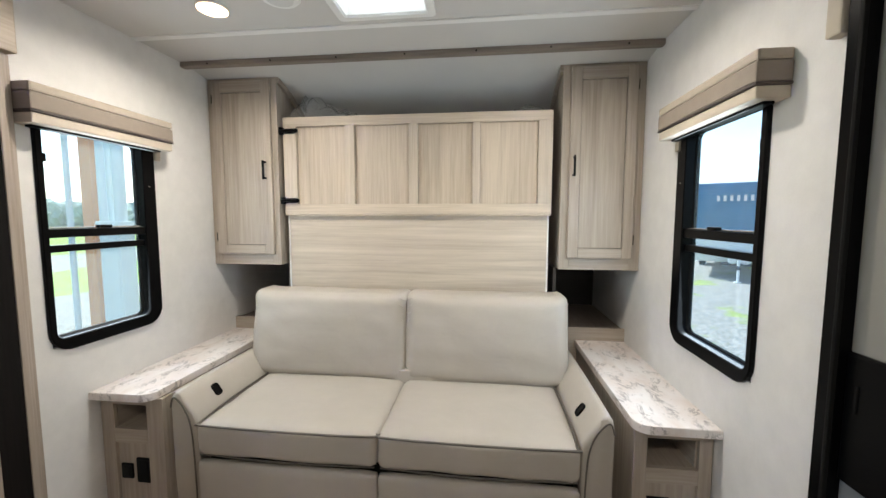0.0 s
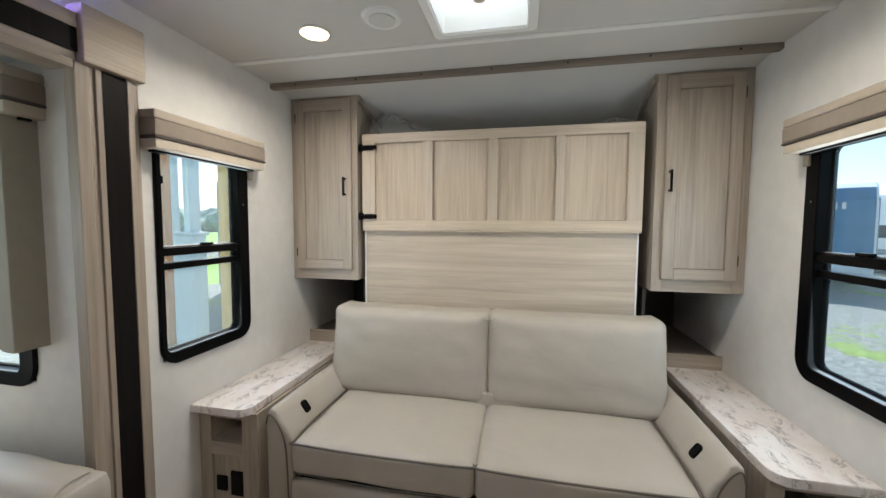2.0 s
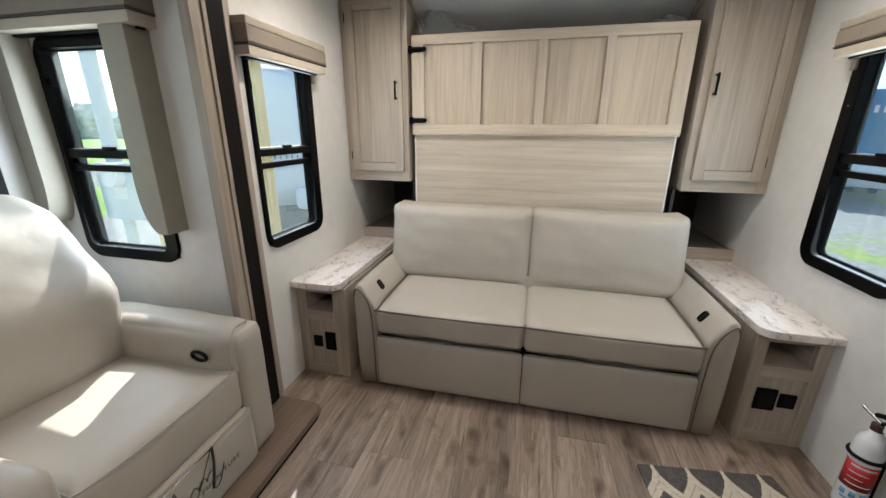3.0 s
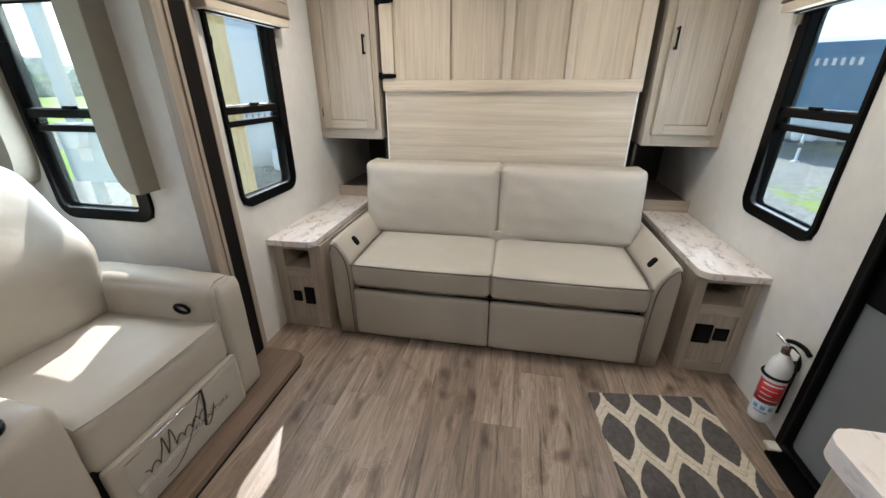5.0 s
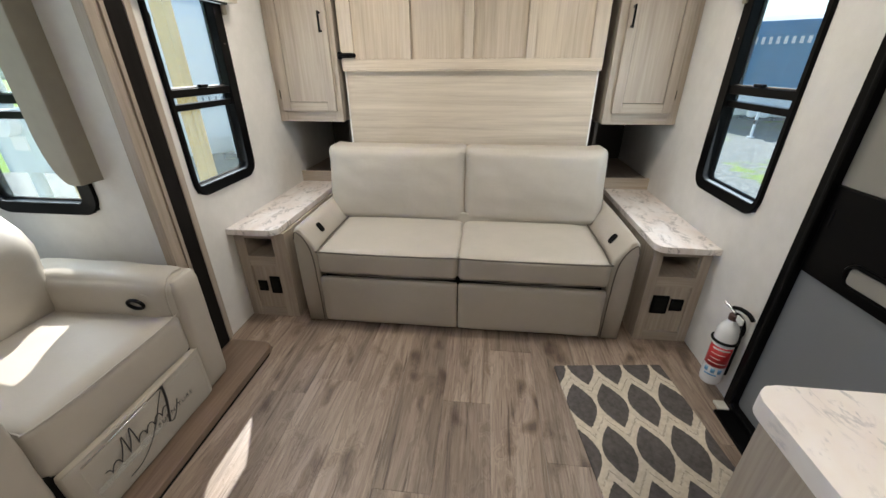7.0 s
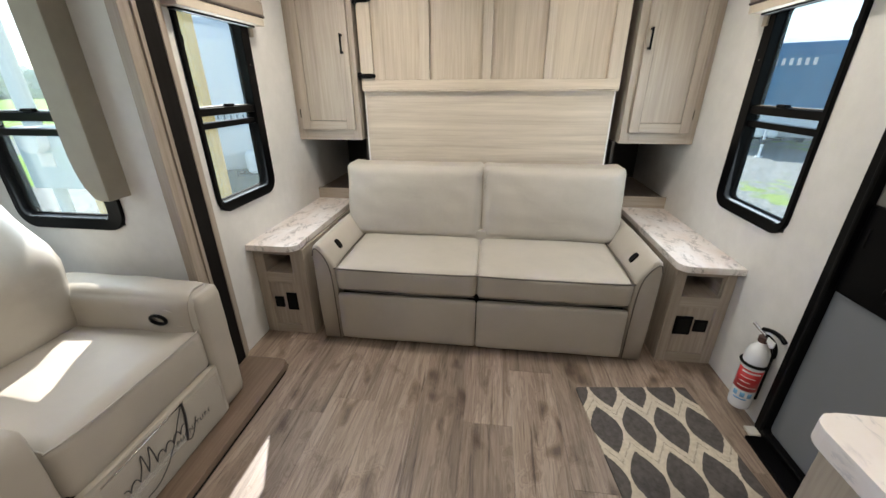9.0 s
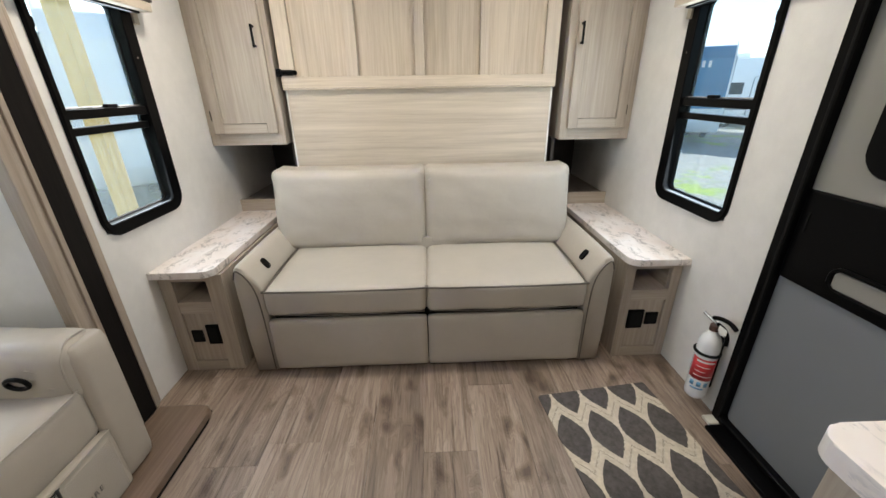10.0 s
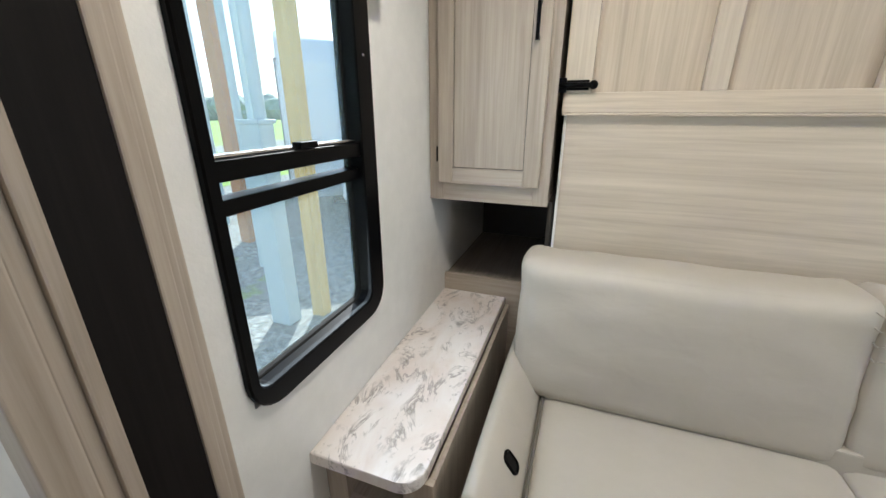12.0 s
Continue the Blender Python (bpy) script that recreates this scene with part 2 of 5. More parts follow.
def floor_material():
    """Grey-brown oak-look vinyl planks with knots and dark streaks, each plank shifted."""
    m, tree, b = material("vinyl_plank", 0.42)
    fine, rnd = shift_by_object(tree, coords(tree, (46, 1.6, 46)), 9.0)
    broad, rnd = shift_by_object(tree, coords(tree, (7.0, 0.75, 7.0)), 13.0)
    knots, rnd = shift_by_object(tree, coords(tree, (8.5, 3.8, 8.5)), 5.0)
    f = noise_of(tree, fine, 2.6, 9, 0.78, 0.35)
    g = noise_of(tree, broad, 1.5, 5, 0.55, 0.9)
    k = noise_of(tree, knots, 1.3, 2, 0.4, 0.3)
    # growth rings: level lines of the long figure, drawn round the knots
    swell = math_of(tree, "MULTIPLY", math_of(tree, "MAXIMUM", math_of(tree, "SUBTRACT", k, 0.55), 0.0), 3.2)
    rings = math_of(tree, "SINE", math_of(tree, "MULTIPLY", math_of(tree, "ADD", math_of(tree, "ADD", g, swell), math_of(tree, "MULTIPLY", f, 0.10)), 70.0))
    c = ramp(tree, g, [(0.34, (0.110, 0.080, 0.060)), (0.45, (0.225, 0.172, 0.134)), (0.54, (0.290, 0.228, 0.181)), (0.66, (0.390, 0.318, 0.260))])
    c = mix(tree, 0.45, c, ramp(tree, f, [(0.34, (0.080, 0.056, 0.041)), (0.47, (0.235, 0.180, 0.140)), (0.56, (0.310, 0.245, 0.196)), (0.68, (0.440, 0.362, 0.298))]))
    c = mix(tree, 0.42, c, ramp(tree, math_of(tree, "MULTIPLY_ADD", rings, 0.5, 0.5), [(0.0, (0.55, 0.52, 0.49)), (0.4, (0.98, 0.98, 0.98)), (1.0, (1.08, 1.08, 1.08))]), "MULTIPLY")
    c = mix(tree, 1.0, c, ramp(tree, k, [(0.58, (1, 1, 1)), (0.66, (0.64, 0.59, 0.55)), (0.74, (0.22, 0.19, 0.17))]), "MULTIPLY")
    streak = ramp(tree, noise_of(tree, fine, 0.9, 6, 0.72, 0.5), [(0.55, (1, 1, 1)), (0.64, (0.45, 0.40, 0.37))])
    c = mix(tree, 0.75, c, streak, "MULTIPLY")
    crack = ramp(tree, noise_of(tree, fine, 1.7, 2, 0.4, 0.2), [(0.70, (1, 1, 1)), (0.74, (0.35, 0.30, 0.27))])
    c = mix(tree, 0.8, c, crack, "MULTIPLY")
    c = mix(tree, 1.0, c, ramp(tree, rnd, [(0.0, (0.86, 0.84, 0.82)), (1.0, (1.16, 1.14, 1.12))]), "MULTIPLY")
    tree.links.new(c, b.inputs["Base Color"])
    bump(tree, b, f, 0.15, 0.001)
    return m


FLOOR_WOOD = floor_material()

# ---- geometry helpers ----
ORIGIN = {}


def box(bm, x0, x1, y0, y1, z0, z1, bevel=0.0, seg=2):
    made = bmesh.ops.create_cube(bm, size=1.0, matrix=Matrix.Translation(((x0 + x1) / 2, (y0 + y1) / 2, (z0 + z1) / 2)) @ Matrix.Diagonal((x1 - x0, y1 - y0, z1 - z0, 1)))
    if bevel:
        edges = list({e for v in made["verts"] for e in v.link_edges})
        bmesh.ops.bevel(bm, geom=edges, offset=bevel, segments=seg, profile=0.6, affect="EDGES")
    return bm


def boxes(*specs, bevel=0.0):
    bm = bmesh.new()
    for s in specs:
        box(bm, *s, bevel=bevel)
    return bm


def rod(bm, a, b, r, seg=16, r2=None):
    a, b = Vector(a), Vector(b)
    d = b - a
    m = Matrix.Translation((a + b) / 2) @ d.to_track_quat("Z", "Y").to_matrix().to_4x4()
    bmesh.ops.create_cone(bm, cap_ends=True, segments=seg, radius1=r, radius2=r if r2 is None else r2, depth=d.length, matrix=m)
    return bm


def link(name, bm, mat, origin, smooth=False):
    bmesh.ops.recalc_face_normals(bm, faces=bm.faces)
    bm.transform(Matrix.Translation(-Vector(origin)))
    me = bpy.data.meshes.new(name)
    bm.to_mesh(me)
    bm.free()
    for mt in mat if isinstance(mat, (list, tuple)) else [mat]:
        me.materials.append(mt)
    for p in me.polygons:
        p.use_smooth = smooth
    return new(name, me)


def part(name, bm, mat, parent, label="", smooth=False):
    """Links a bmesh, given in world places, as one mesh under a thing or a part."""
    ob = link(name, bm, mat, ORIGIN[parent], smooth)
    ob.parent = parent
    ORIGIN[ob] = ORIGIN[parent]
    if label:
        ob["label"] = label
    return ob


def thing(name, base, label, category, group="", kind=""):
    ob = new(name)
    ob.empty_display_size = 0.05
    ob.location = base
    ORIGIN[ob] = Vector(base)
    return tagged(ob, label, category, group, kind)


def solid(name, bm, mat, base, label, category, group="", kind="", smooth=False):
    ob = link(name, bm, mat, base, smooth)
    ob.location = base
    ORIGIN[ob] = Vector(base)
    return tagged(ob, label, category, group, kind)


def setting(name, bm, mat, label, category, smooth=False):
    return solid(name, bm, mat, (0, 0, 0), label, category, "", "structure", smooth)


# ---- the room ----
L, R, CEILING = -1.405, 0.947, 2.035
BACK, REAR = 2.98, -1.9
WIN_L = (1.305, 1.755, 0.76, 1.60)      # y0, y1, z0, z1 of the openings
WIN_R = (1.305, 1.770, 0.755, 1.60)
SLIDE_Y, SLIDE_X, SLIDE_TOP = 1.075, -2.25, 1.80
DOOR = (0.34, 1.055, 0.0, 1.86)

setting("floor_base", boxes((L - 0.06, R + 0.06, REAR - 0.06, BACK + 0.06, -0.08, -0.006)), MOULD_WOOD, "brown subfloor under the planks", "floor")
setting("wall_left", boxes((L - 0.06, L, SLIDE_Y, WIN_L[0], 0, CEILING), (L - 0.06, L, WIN_L[1], BACK, 0, CEILING), (L - 0.06, L, WIN_L[0], WIN_L[1], 0, WIN_L[2]),
        (L - 0.06, L, WIN_L[0], WIN_L[1], WIN_L[3], CEILING), (L - 0.06, L, -1.1, SLIDE_Y, SLIDE_TOP, CEILING), (L - 0.06, L, REAR, -1.1, 0, CEILING)), WALL, "pale linen-textured wall with a window and slide opening", "wall")
setting("wall_right", boxes((R, R + 0.06, DOOR[1], WIN_R[0], 0, CEILING), (R, R + 0.06, WIN_R[1], BACK, 0, CEILING), (R, R + 0.06, WIN_R[0], WIN_R[1], 0, WIN_R[2]),
        (R, R + 0.06, WIN_R[0], WIN_R[1], WIN_R[3], CEILING), (R, R + 0.06, DOOR[0], DOOR[1], DOOR[3], CEILING), (R, R + 0.06, REAR, DOOR[0], 0, CEILING)), WALL, "pale linen-textured wall with a window and entry door", "wall")
setting("wall_front", boxes((L - 0.06, R + 0.06, BACK, BACK + 0.06, 0, CEILING)), WALL, "plain pale wall behind the bed cabinet", "wall")
setting("wall_rear", boxes((L - 0.06, R + 0.06, REAR - 0.06, REAR, 0, CEILING)), WALL, "plain pale wall closing the cabin", "wall")
SKY = (-0.395, -0.065, 1.32, 1.63)
setting("ceiling", boxes((L - 0.06, SKY[0], REAR, BACK, CEILING, CEILING + 0.12), (SKY[1], R + 0.06, REAR, BACK, CEILING, CEILING + 0.12),
        (SKY[0], SKY[1], REAR, SKY[2], CEILING, CEILING + 0.12), (SKY[0], SKY[1], SKY[3], BACK, CEILING, CEILING + 0.12)), CEIL, "off-white ceiling panels with a skylight opening", "ceiling")
# slide-out bay
SW = (-2.130, -1.660, 0.758, 1.60)        # window in its end wall: x0, x1, z0, z1
OW = (-0.45, 0.90, 0.80, 1.60)           # window in its outer wall: y0, y1, z0, z1
setting("wall_slide_end", boxes((SLIDE_X, SW[0], SLIDE_Y, SLIDE_Y + 0.05, 0, SLIDE_TOP), (SW[1], L - 0.06, SLIDE_Y, SLIDE_Y + 0.05, 0, SLIDE_TOP),
        (SW[0], SW[1], SLIDE_Y, SLIDE_Y + 0.05, 0, SW[2]), (SW[0], SW[1], SLIDE_Y, SLIDE_Y + 0.05, SW[3], SLIDE_TOP)), WALL, "pale end wall of the slide-out bay", "wall")
setting("wall_slide_outer", boxes((SLIDE_X - 0.05, SLIDE_X, -1.1, OW[0], 0, SLIDE_TOP), (SLIDE_X - 0.05, SLIDE_X, OW[1], SLIDE_Y + 0.05, 0, SLIDE_TOP),
        (SLIDE_X - 0.05, SLIDE_X, OW[0], OW[1], 0, OW[2]), (SLIDE_X - 0.05, SLIDE_X, OW[0], OW[1], OW[3], SLIDE_TOP)), WALL, "pale outer wall of the slide-out bay", "wall")
setting("wall_slide_near", boxes((SLIDE_X - 0.05, L - 0.06, -1.15, -1.1, 0, SLIDE_TOP)), WALL, "pale near end of the slide-out bay", "wall")
setting("ceiling_slide", boxes((SLIDE_X - 0.05, L - 0.06, -1.15, SLIDE_Y + 0.05, SLIDE_TOP, SLIDE_TOP + 0.05)), CEIL, "off-white ceiling of the slide-out bay", "ceiling")
setting("floor_slide", boxes((SLIDE_X, L + 0.03, -1.1, SLIDE_Y, 0.0, 0.03)), MOULD_WOOD, "brown vinyl floor of the slide-out bay", "floor")


# ---- shape helpers for soft and rounded things ----


def cushion(x0, x1, y0, y1, z0, z1, r=0.04, puff=(0, 0, 0), lean=0.0, n=14, wrinkle=0.0, seed=0):
    """A stuffed box: rounded edges, bulging faces and slight creases. lean shifts y with height."""
    bm = bmesh.new()
    bmesh.ops.create_cube(bm, size=2.0)
    bmesh.ops.subdivide_edges(bm, edges=bm.edges[:], cuts=n, use_grid_fill=True)
    c, h = Vector(((x0 + x1) / 2, (y0 + y1) / 2, (z0 + z1) / 2)), Vector(((x1 - x0) / 2, (y1 - y0) / 2, (z1 - z0) / 2))
    for v in bm.verts:
        p = v.co.copy()
        u = Vector([math.copysign(abs(a) ** 0.8, a) for a in p])
        q = Vector((u.x * h.x, u.y * h.y, u.z * h.z))
        core = Vector([max(-(h[i] - r), min(h[i] - r, q[i])) for i in range(3)])
        d = q - core
        q = core + (d.normalized() * r if d.length > 1e-6 else d)
        fx, fy, fz = 1 - u.x ** 2, 1 - u.y ** 2, 1 - u.z ** 2
        q += Vector((u.x * puff[0] * fy * fz, u.y * puff[1] * fx * fz, u.z * puff[2] * fx * fy))
        if wrinkle:
            q += d.normalized() * wrinkle * noise.noise(Vector((q.x * 9 + seed, q.y * 9, q.z * 14)))
            q.z += wrinkle * 0.8 * noise.noise(Vector((q.x * 4 + seed * 3, q.y * 5, seed)))
        q.y += lean * (q.z + h.z)
        v.co = c + q
    return bm


def tube(bm, pts, r, seg=8, closed=False):
    pts = [Vector(p) for p in pts]
    rings = []
    for i, p in enumerate(pts):
        a = pts[i - 1] if i or closed else p
        b = pts[(i + 1) % len(pts)] if i < len(pts) - 1 or closed else p
        q = (b - a).to_track_quat("Z", "Y")
        rings.append([bm.verts.new(p + q @ Vector((r * math.cos(k * math.tau / seg), r * math.sin(k * math.tau / seg), 0))) for k in range(seg)])
    pairs = list(zip(rings, rings[1:])) + ([(rings[-1], rings[0])] if closed else [])
    for a, b in pairs:
        for k in range(seg):
            bm.faces.new((a[k], a[(k + 1) % seg], b[(k + 1) % seg], b[k]))
    if not closed:
        bm.faces.new(rings[0][::-1])
        bm.faces.new(rings[-1])
    return bm


def smooth_path(pts, n=8):
    """Points along a rounded line through the given ones."""
    pts = [Vector(p) for p in pts]
    out = []
    for i in range(len(pts) - 1):
        p0, p1, p2, p3 = pts[max(i - 1, 0)], pts[i], pts[i + 1], pts[min(i + 2, len(pts) - 1)]
        for k in range(n):
            t = k / n
            out.append(0.5 * ((2 * p1) + (p2 - p0) * t + (2 * p0 - 5 * p1 + 4 * p2 - p3) * t * t + (3 * p1 - p0 - 3 * p2 + p3) * t ** 3))
    return out + [pts[-1]]


def round_rect(u0, u1, v0, v1, r, n=6):
    out = []
    for cu, cv, a0 in ((u1 - r, v1 - r, 0), (u0 + r, v1 - r, 90), (u0 + r, v0 + r, 180), (u1 - r, v0 + r, 270)):
        for k in range(n + 1):
            a = radians(a0 + 90 * k / n)
            out.append((cu + r * math.cos(a), cv + r * math.sin(a)))
    return out


def ring_solid(bm, outer, inner, w0, w1, m, lip=0.0):
    """A frame between two outlines with as many points, from depth w0 to w1, laid by m. lip: how far the front's edges are broken."""
    cu, cv = sum(p[0] for p in outer) / len(outer), sum(p[1] for p in outer) / len(outer)

    def row(pts, w, grow=0.0):
        res = []
        for u, v in pts:
            d = Vector((u - cu, v - cv)).normalized() * grow
            res.append(bm.verts.new(m @ Vector((u + d.x, v + d.y, w))))
        return res
    loops = [row(outer, w0), row(outer, w1 - lip), row(outer, w1, -lip), row(inner, w1, lip), row(inner, w1 - lip), row(inner, w0)]
    k = len(outer)
    for a, b in zip(loops, loops[1:] + loops[:1]):
        for i in range(k):
            j = (i + 1) % k
            bm.faces.new((a[i], a[j], b[j], b[i]))
    return bm


def slab(bm, outline, z0, z1, m=Matrix(), bevel=0.0):
    """A plate of the given outline from z0 to z1, its upper edge eased."""
    lower = [bm.verts.new(m @ Vector((*p, z0))) for p in outline]
    upper = [bm.verts.new(m @ Vector((*p, z1))) for p in outline]
    f = bm.faces.new(upper)
    bm.faces.new(lower[::-1])
    k = len(outline)
    for i in range(k):
        bm.faces.new((lower[i], lower[(i + 1) % k], upper[(i + 1) % k], upper[i]))
    if bevel:
        bmesh.ops.bevel(bm, geom=list(f.edges), offset=bevel, segments=3, profile=0.5, affect="EDGES")
    return bm


def lbox(bm, m, u0, u1, v0, v1, w0, w1, bevel=0.0):
    """A box in a plane's own axes (along, up, out)."""
    before = set(bm.verts)
    box(bm, u0, u1, v0, v1, w0, w1, bevel)
    for v in bm.verts:
        if v not in before:
            v.co = m @ v.co
    return bm


# planes: along, up and out into the room
PLANE_L = Matrix(((0, 0, 1, L), (1, 0, 0, 0), (0, 1, 0, 0), (0, 0, 0, 1)))
PLANE_R = Matrix(((0, 0, -1, R), (1, 0, 0, 0), (0, 1, 0, 0), (0, 0, 0, 1)))
PLANE_END = Matrix(((1, 0, 0, 0), (0, 0, -1, SLIDE_Y), (0, 1, 0, 0), (0, 0, 0, 1)))
PLANE_OUT = Matrix(((0, 0, 1, SLIDE_X), (1, 0, 0, 0), (0, 1, 0, 0), (0, 0, 0, 1)))

# ---- windows ----


def window(name, m, o, label, bars=True):
    u0, u1, v0, v1 = o
    w = thing(name, m @ Vector(((u0 + u1) / 2, v0, 0)), label, "window", "", "structure")
    bm = bmesh.new()
    ring_solid(bm, round_rect(u0 - 0.012, u1 + 0.012, v0 - 0.018, v1 + 0.02, 0.075), round_rect(u0 + 0.010, u1 - 0.05, v0 + 0.032, v1 - 0.03, 0.03), -0.034, 0.014, m, 0.004)
    part("window_frame", bm, BLACK, w, "glossy black rounded plastic frame")
    bm = bmesh.new()
    ring_solid(bm, round_rect(u0 + 0.006, u1 - 0.04, v0 + 0.024, v1 - 0.02, 0.035), round_rect(u0 + 0.013, u1 - 0.053, v0 + 0.036, v1 - 0.034, 0.028), -0.040, -0.022, m, 0.003)
    part("inner_gasket", bm, RUBBER, w)
    bm = bmesh.new()
    ring_solid(bm, round_rect(u0 + 0.001, u1 - 0.001, v0 + 0.001, v1 - 0.001, 0.004), round_rect(u0 + 0.007, u1 - 0.007, v0 + 0.007, v1 - 0.007, 0.003), -0.062, -0.0365, m)
    part("outer_frame", bm, BLACK, w, "black outer frame in the wall opening")
    if bars:
        part("upper_rail", lbox(bmesh.new(), m, u0 + 0.008, u1 - 0.045, 1.166, 1.198, -0.04, 0.006, 0.003), BLACK, w)
        part("lower_rail", lbox(bmesh.new(), m, u0 + 0.008, u1 - 0.045, 1.112, 1.138, -0.045, -0.002, 0.003), BLACK, w)
        part("rail_channel", lbox(bmesh.new(), m, u0 + 0.012, u1 - 0.05, 1.199, 1.205, -0.03, -0.004, 0.002), CHROME, w, "thin bare metal slide channel")
        latch = lbox(bmesh.new(), m, (u0 + u1) / 2 - 0.03, (u0 + u1) / 2 + 0.02, 1.199, 1.212, -0.012, 0.010, 0.003)
        part("latch", latch, BLACK, w)
        part("pull_tab", lbox(bmesh.new(), m, u0 + 0.014, u0 + 0.026, v1 - 0.16, v1 - 0.13, -0.02, 0.004, 0.002), BLACK, w)
    for a, b, d in (((v0 + 0.03), 1.125, -0.034), (1.14, v1 - 0.03, -0.028)):
        p = part("pane", lbox(bmesh.new(), m, u0 + 0.008, u1 - 0.050, a, b, d - 0.003, d), GLASS, w)
        p.visible_shadow = False
    part("screw_bead", lbox(bmesh.new(), m, u1 - 0.028, u1 - 0.022, (v0 + v1) / 2 + 0.2, (v0 + v1) / 2 + 0.206, 0.012, 0.017, 0.001), CHROME, w)
    return w


def glass_material(name, tint=(0.92, 0.97, 0.97)):
    m, tree, b = material(name, 0.02)
    out = tree.nodes["Material Output"]
    tr, gl, mx = (tree.nodes.new(k) for k in ("ShaderNodeBsdfTransparent", "ShaderNodeBsdfGlossy", "ShaderNodeMixShader"))
    tr.inputs["Color"].default_value = (*tint, 1)
    gl.inputs["Roughness"].default_value = 0.03
    mx.inputs["Fac"].default_value = 0.035
    # translucent veil added for the bright glare and haze over the view outside
    haze, veil = tree.nodes.new("ShaderNodeBsdfTranslucent"), tree.nodes.new("ShaderNodeMixShader")
    haze.inputs["Color"].default_value = (0.84, 0.98, 0.97, 1)
    tree.links.new(math_of(tree, "MULTIPLY_ADD", noise_of(tree, coords(tree), 3.0, 5, 0.6), 0.05, 0.045), veil.inputs["Fac"])
    tree.links.new(tr.outputs["BSDF"], veil.inputs[1])
    tree.links.new(haze.outputs["BSDF"], veil.inputs[2])
    tree.links.new(veil.outputs["Shader"], mx.inputs[1])
    tree.links.new(gl.outputs["BSDF"], mx.inputs[2])
    tree.links.new(mx.outputs["Shader"], out.inputs["Surface"])
    return m


GLASS = glass_material("window_glass")
window("window_1", PLANE_L, WIN_L, "black-framed horizontal-split sash window in a pale wall")
window("window_2", PLANE_R, WIN_R, "black-framed sash window beside the entry door")
window("window_3", PLANE_END, SW, "black-framed sash window in the slide-out end wall")
window("window_4", PLANE_OUT, OW, "wide black-framed window behind the recliner", bars=False)


def valance(m, u0, u1, v0, v1, depth, label, far_bracket=True):
    """A padded box over a window, in bands, with a dark cord."""
    t = thing("window_valance", m @ Vector(((u0 + u1) / 2, v0, 0)), label, "valance", "window valances")
    h = v1 - v0
    cuts = [v0, v0 + 0.26 * h, v0 + 0.33 * h, v0 + 0.76 * h, v1]
    part("lower_board", lbox(bmesh.new(), m, u0 + 0.004, u1 - 0.004, cuts[0], cuts[1], 0.0, depth - 0.004, 0.004), CREAM, t, "beige fabric-covered lower board")
    part("cord", lbox(bmesh.new(), m, u0 - 0.001, u1 + 0.001, cuts[1], cuts[2], 0.0, depth + 0.001, 0.003), DARKLINE, t, "dark brown cord")
    part("middle_band", lbox(bmesh.new(), m, u0, u1, cuts[2], cuts[3], 0.0, depth, 0.005), TAUPE, t, "taupe fabric band")
    part("top_board", lbox(bmesh.new(), m, u0, u1, cuts[3], cuts[4], 0.0, depth, 0.008), TAUPE_TOP, t, "greige fabric top board")
    part("shade_roll", lbox(bmesh.new(), m, u0 + 0.03, u1 - 0.03, v0 - 0.008, v0 + 0.001, 0.02, 0.05, 0.003), BLACK, t, "rolled-up black shade edge")
    if far_bracket:
        part("shade_bracket", lbox(bmesh.new(), m, u1 - 0.035, u1 - 0.005, v0 - 0.045, v0 + 0.001, 0.001, 0.022, 0.003), CREAM, t, "small beige shade bracket")
    return t


TAUPE_TOP = plain("greige_fabric_board", (0.36, 0.31, 0.255), 0.8, 0, 0.05, 30, 0.2, 500)
valance(PLANE_L, 1.232, 1.80, 1.553, 1.687, 0.09, "taupe banded box valance above the window by the slide-out")
valance(PLANE_R, 1.228, 1.795, 1.555, 1.682, 0.09, "taupe banded box valance above the window by the door")
v = valance(PLANE_END, -2.244, -1.545, 1.612, 1.752, 0.105, "taupe valance with long side legs around the slide-out window", False)
for inner, outer, s in ((-1.695, -1.588, 1), (-2.160, -2.240, -1)):
    bm = bmesh.new()
    pts = [(outer, 1.613), (inner, 1.613), (inner, 1.08)] + [(inner + s * 0.07 * (1 - math.cos(a)), 1.08 - 0.19 * math.sin(a)) for a in [radians(k * 11.25) for k in range(1, 8)]] + [(inner + s * 0.075, 0.89), (outer, 0.89)]
    slab(bm, pts if s < 0 else pts[::-1], 0.0, 0.092, PLANE_END, 0.003)
    part("side_leg", bm, LEG_SHADED, v, "padded side leg with a curved foot, darkened for its shadow")

# ---- slide-out surround ----
FACE = -1.362
casing = thing("slide_casing", (L, 1.11, 0.03), "greige woodgrain slide-out surround with a dark centre strip", "trim", "", "structure")
for y0, y1, d in ((1.030, 1.068, 0.0), (1.068, 1.087, -0.007), (1.087, 1.105, 0.0)):
    part("inner_board", boxes((L, FACE + d, y0, y1, 0.03, 1.765), bevel=0.003), CASE_V, casing)
part("dark_strip", boxes((L, FACE - 0.004, 1.105, 1.182, 0.03, 1.765)), WOOD_DARK, casing, "near-black centre strip")
for y0, y1, d in ((1.182, 1.202, 0.0), (1.202, 1.216, -0.008), (1.216, 1.231, -0.016)):
    part("outer_board", boxes((L, FACE + d, y0, y1, 0.03, 1.765), bevel=0.003), CASE_V, casing)
# white strip draws the line of sun on the casing's outer edge
part("sunlit_edge", boxes((L, L + 0.012, 1.231, 1.236, 0.03, 1.548), bevel=0.002), WHITE, casing, "thin white strip drawing the sunlit casing edge")
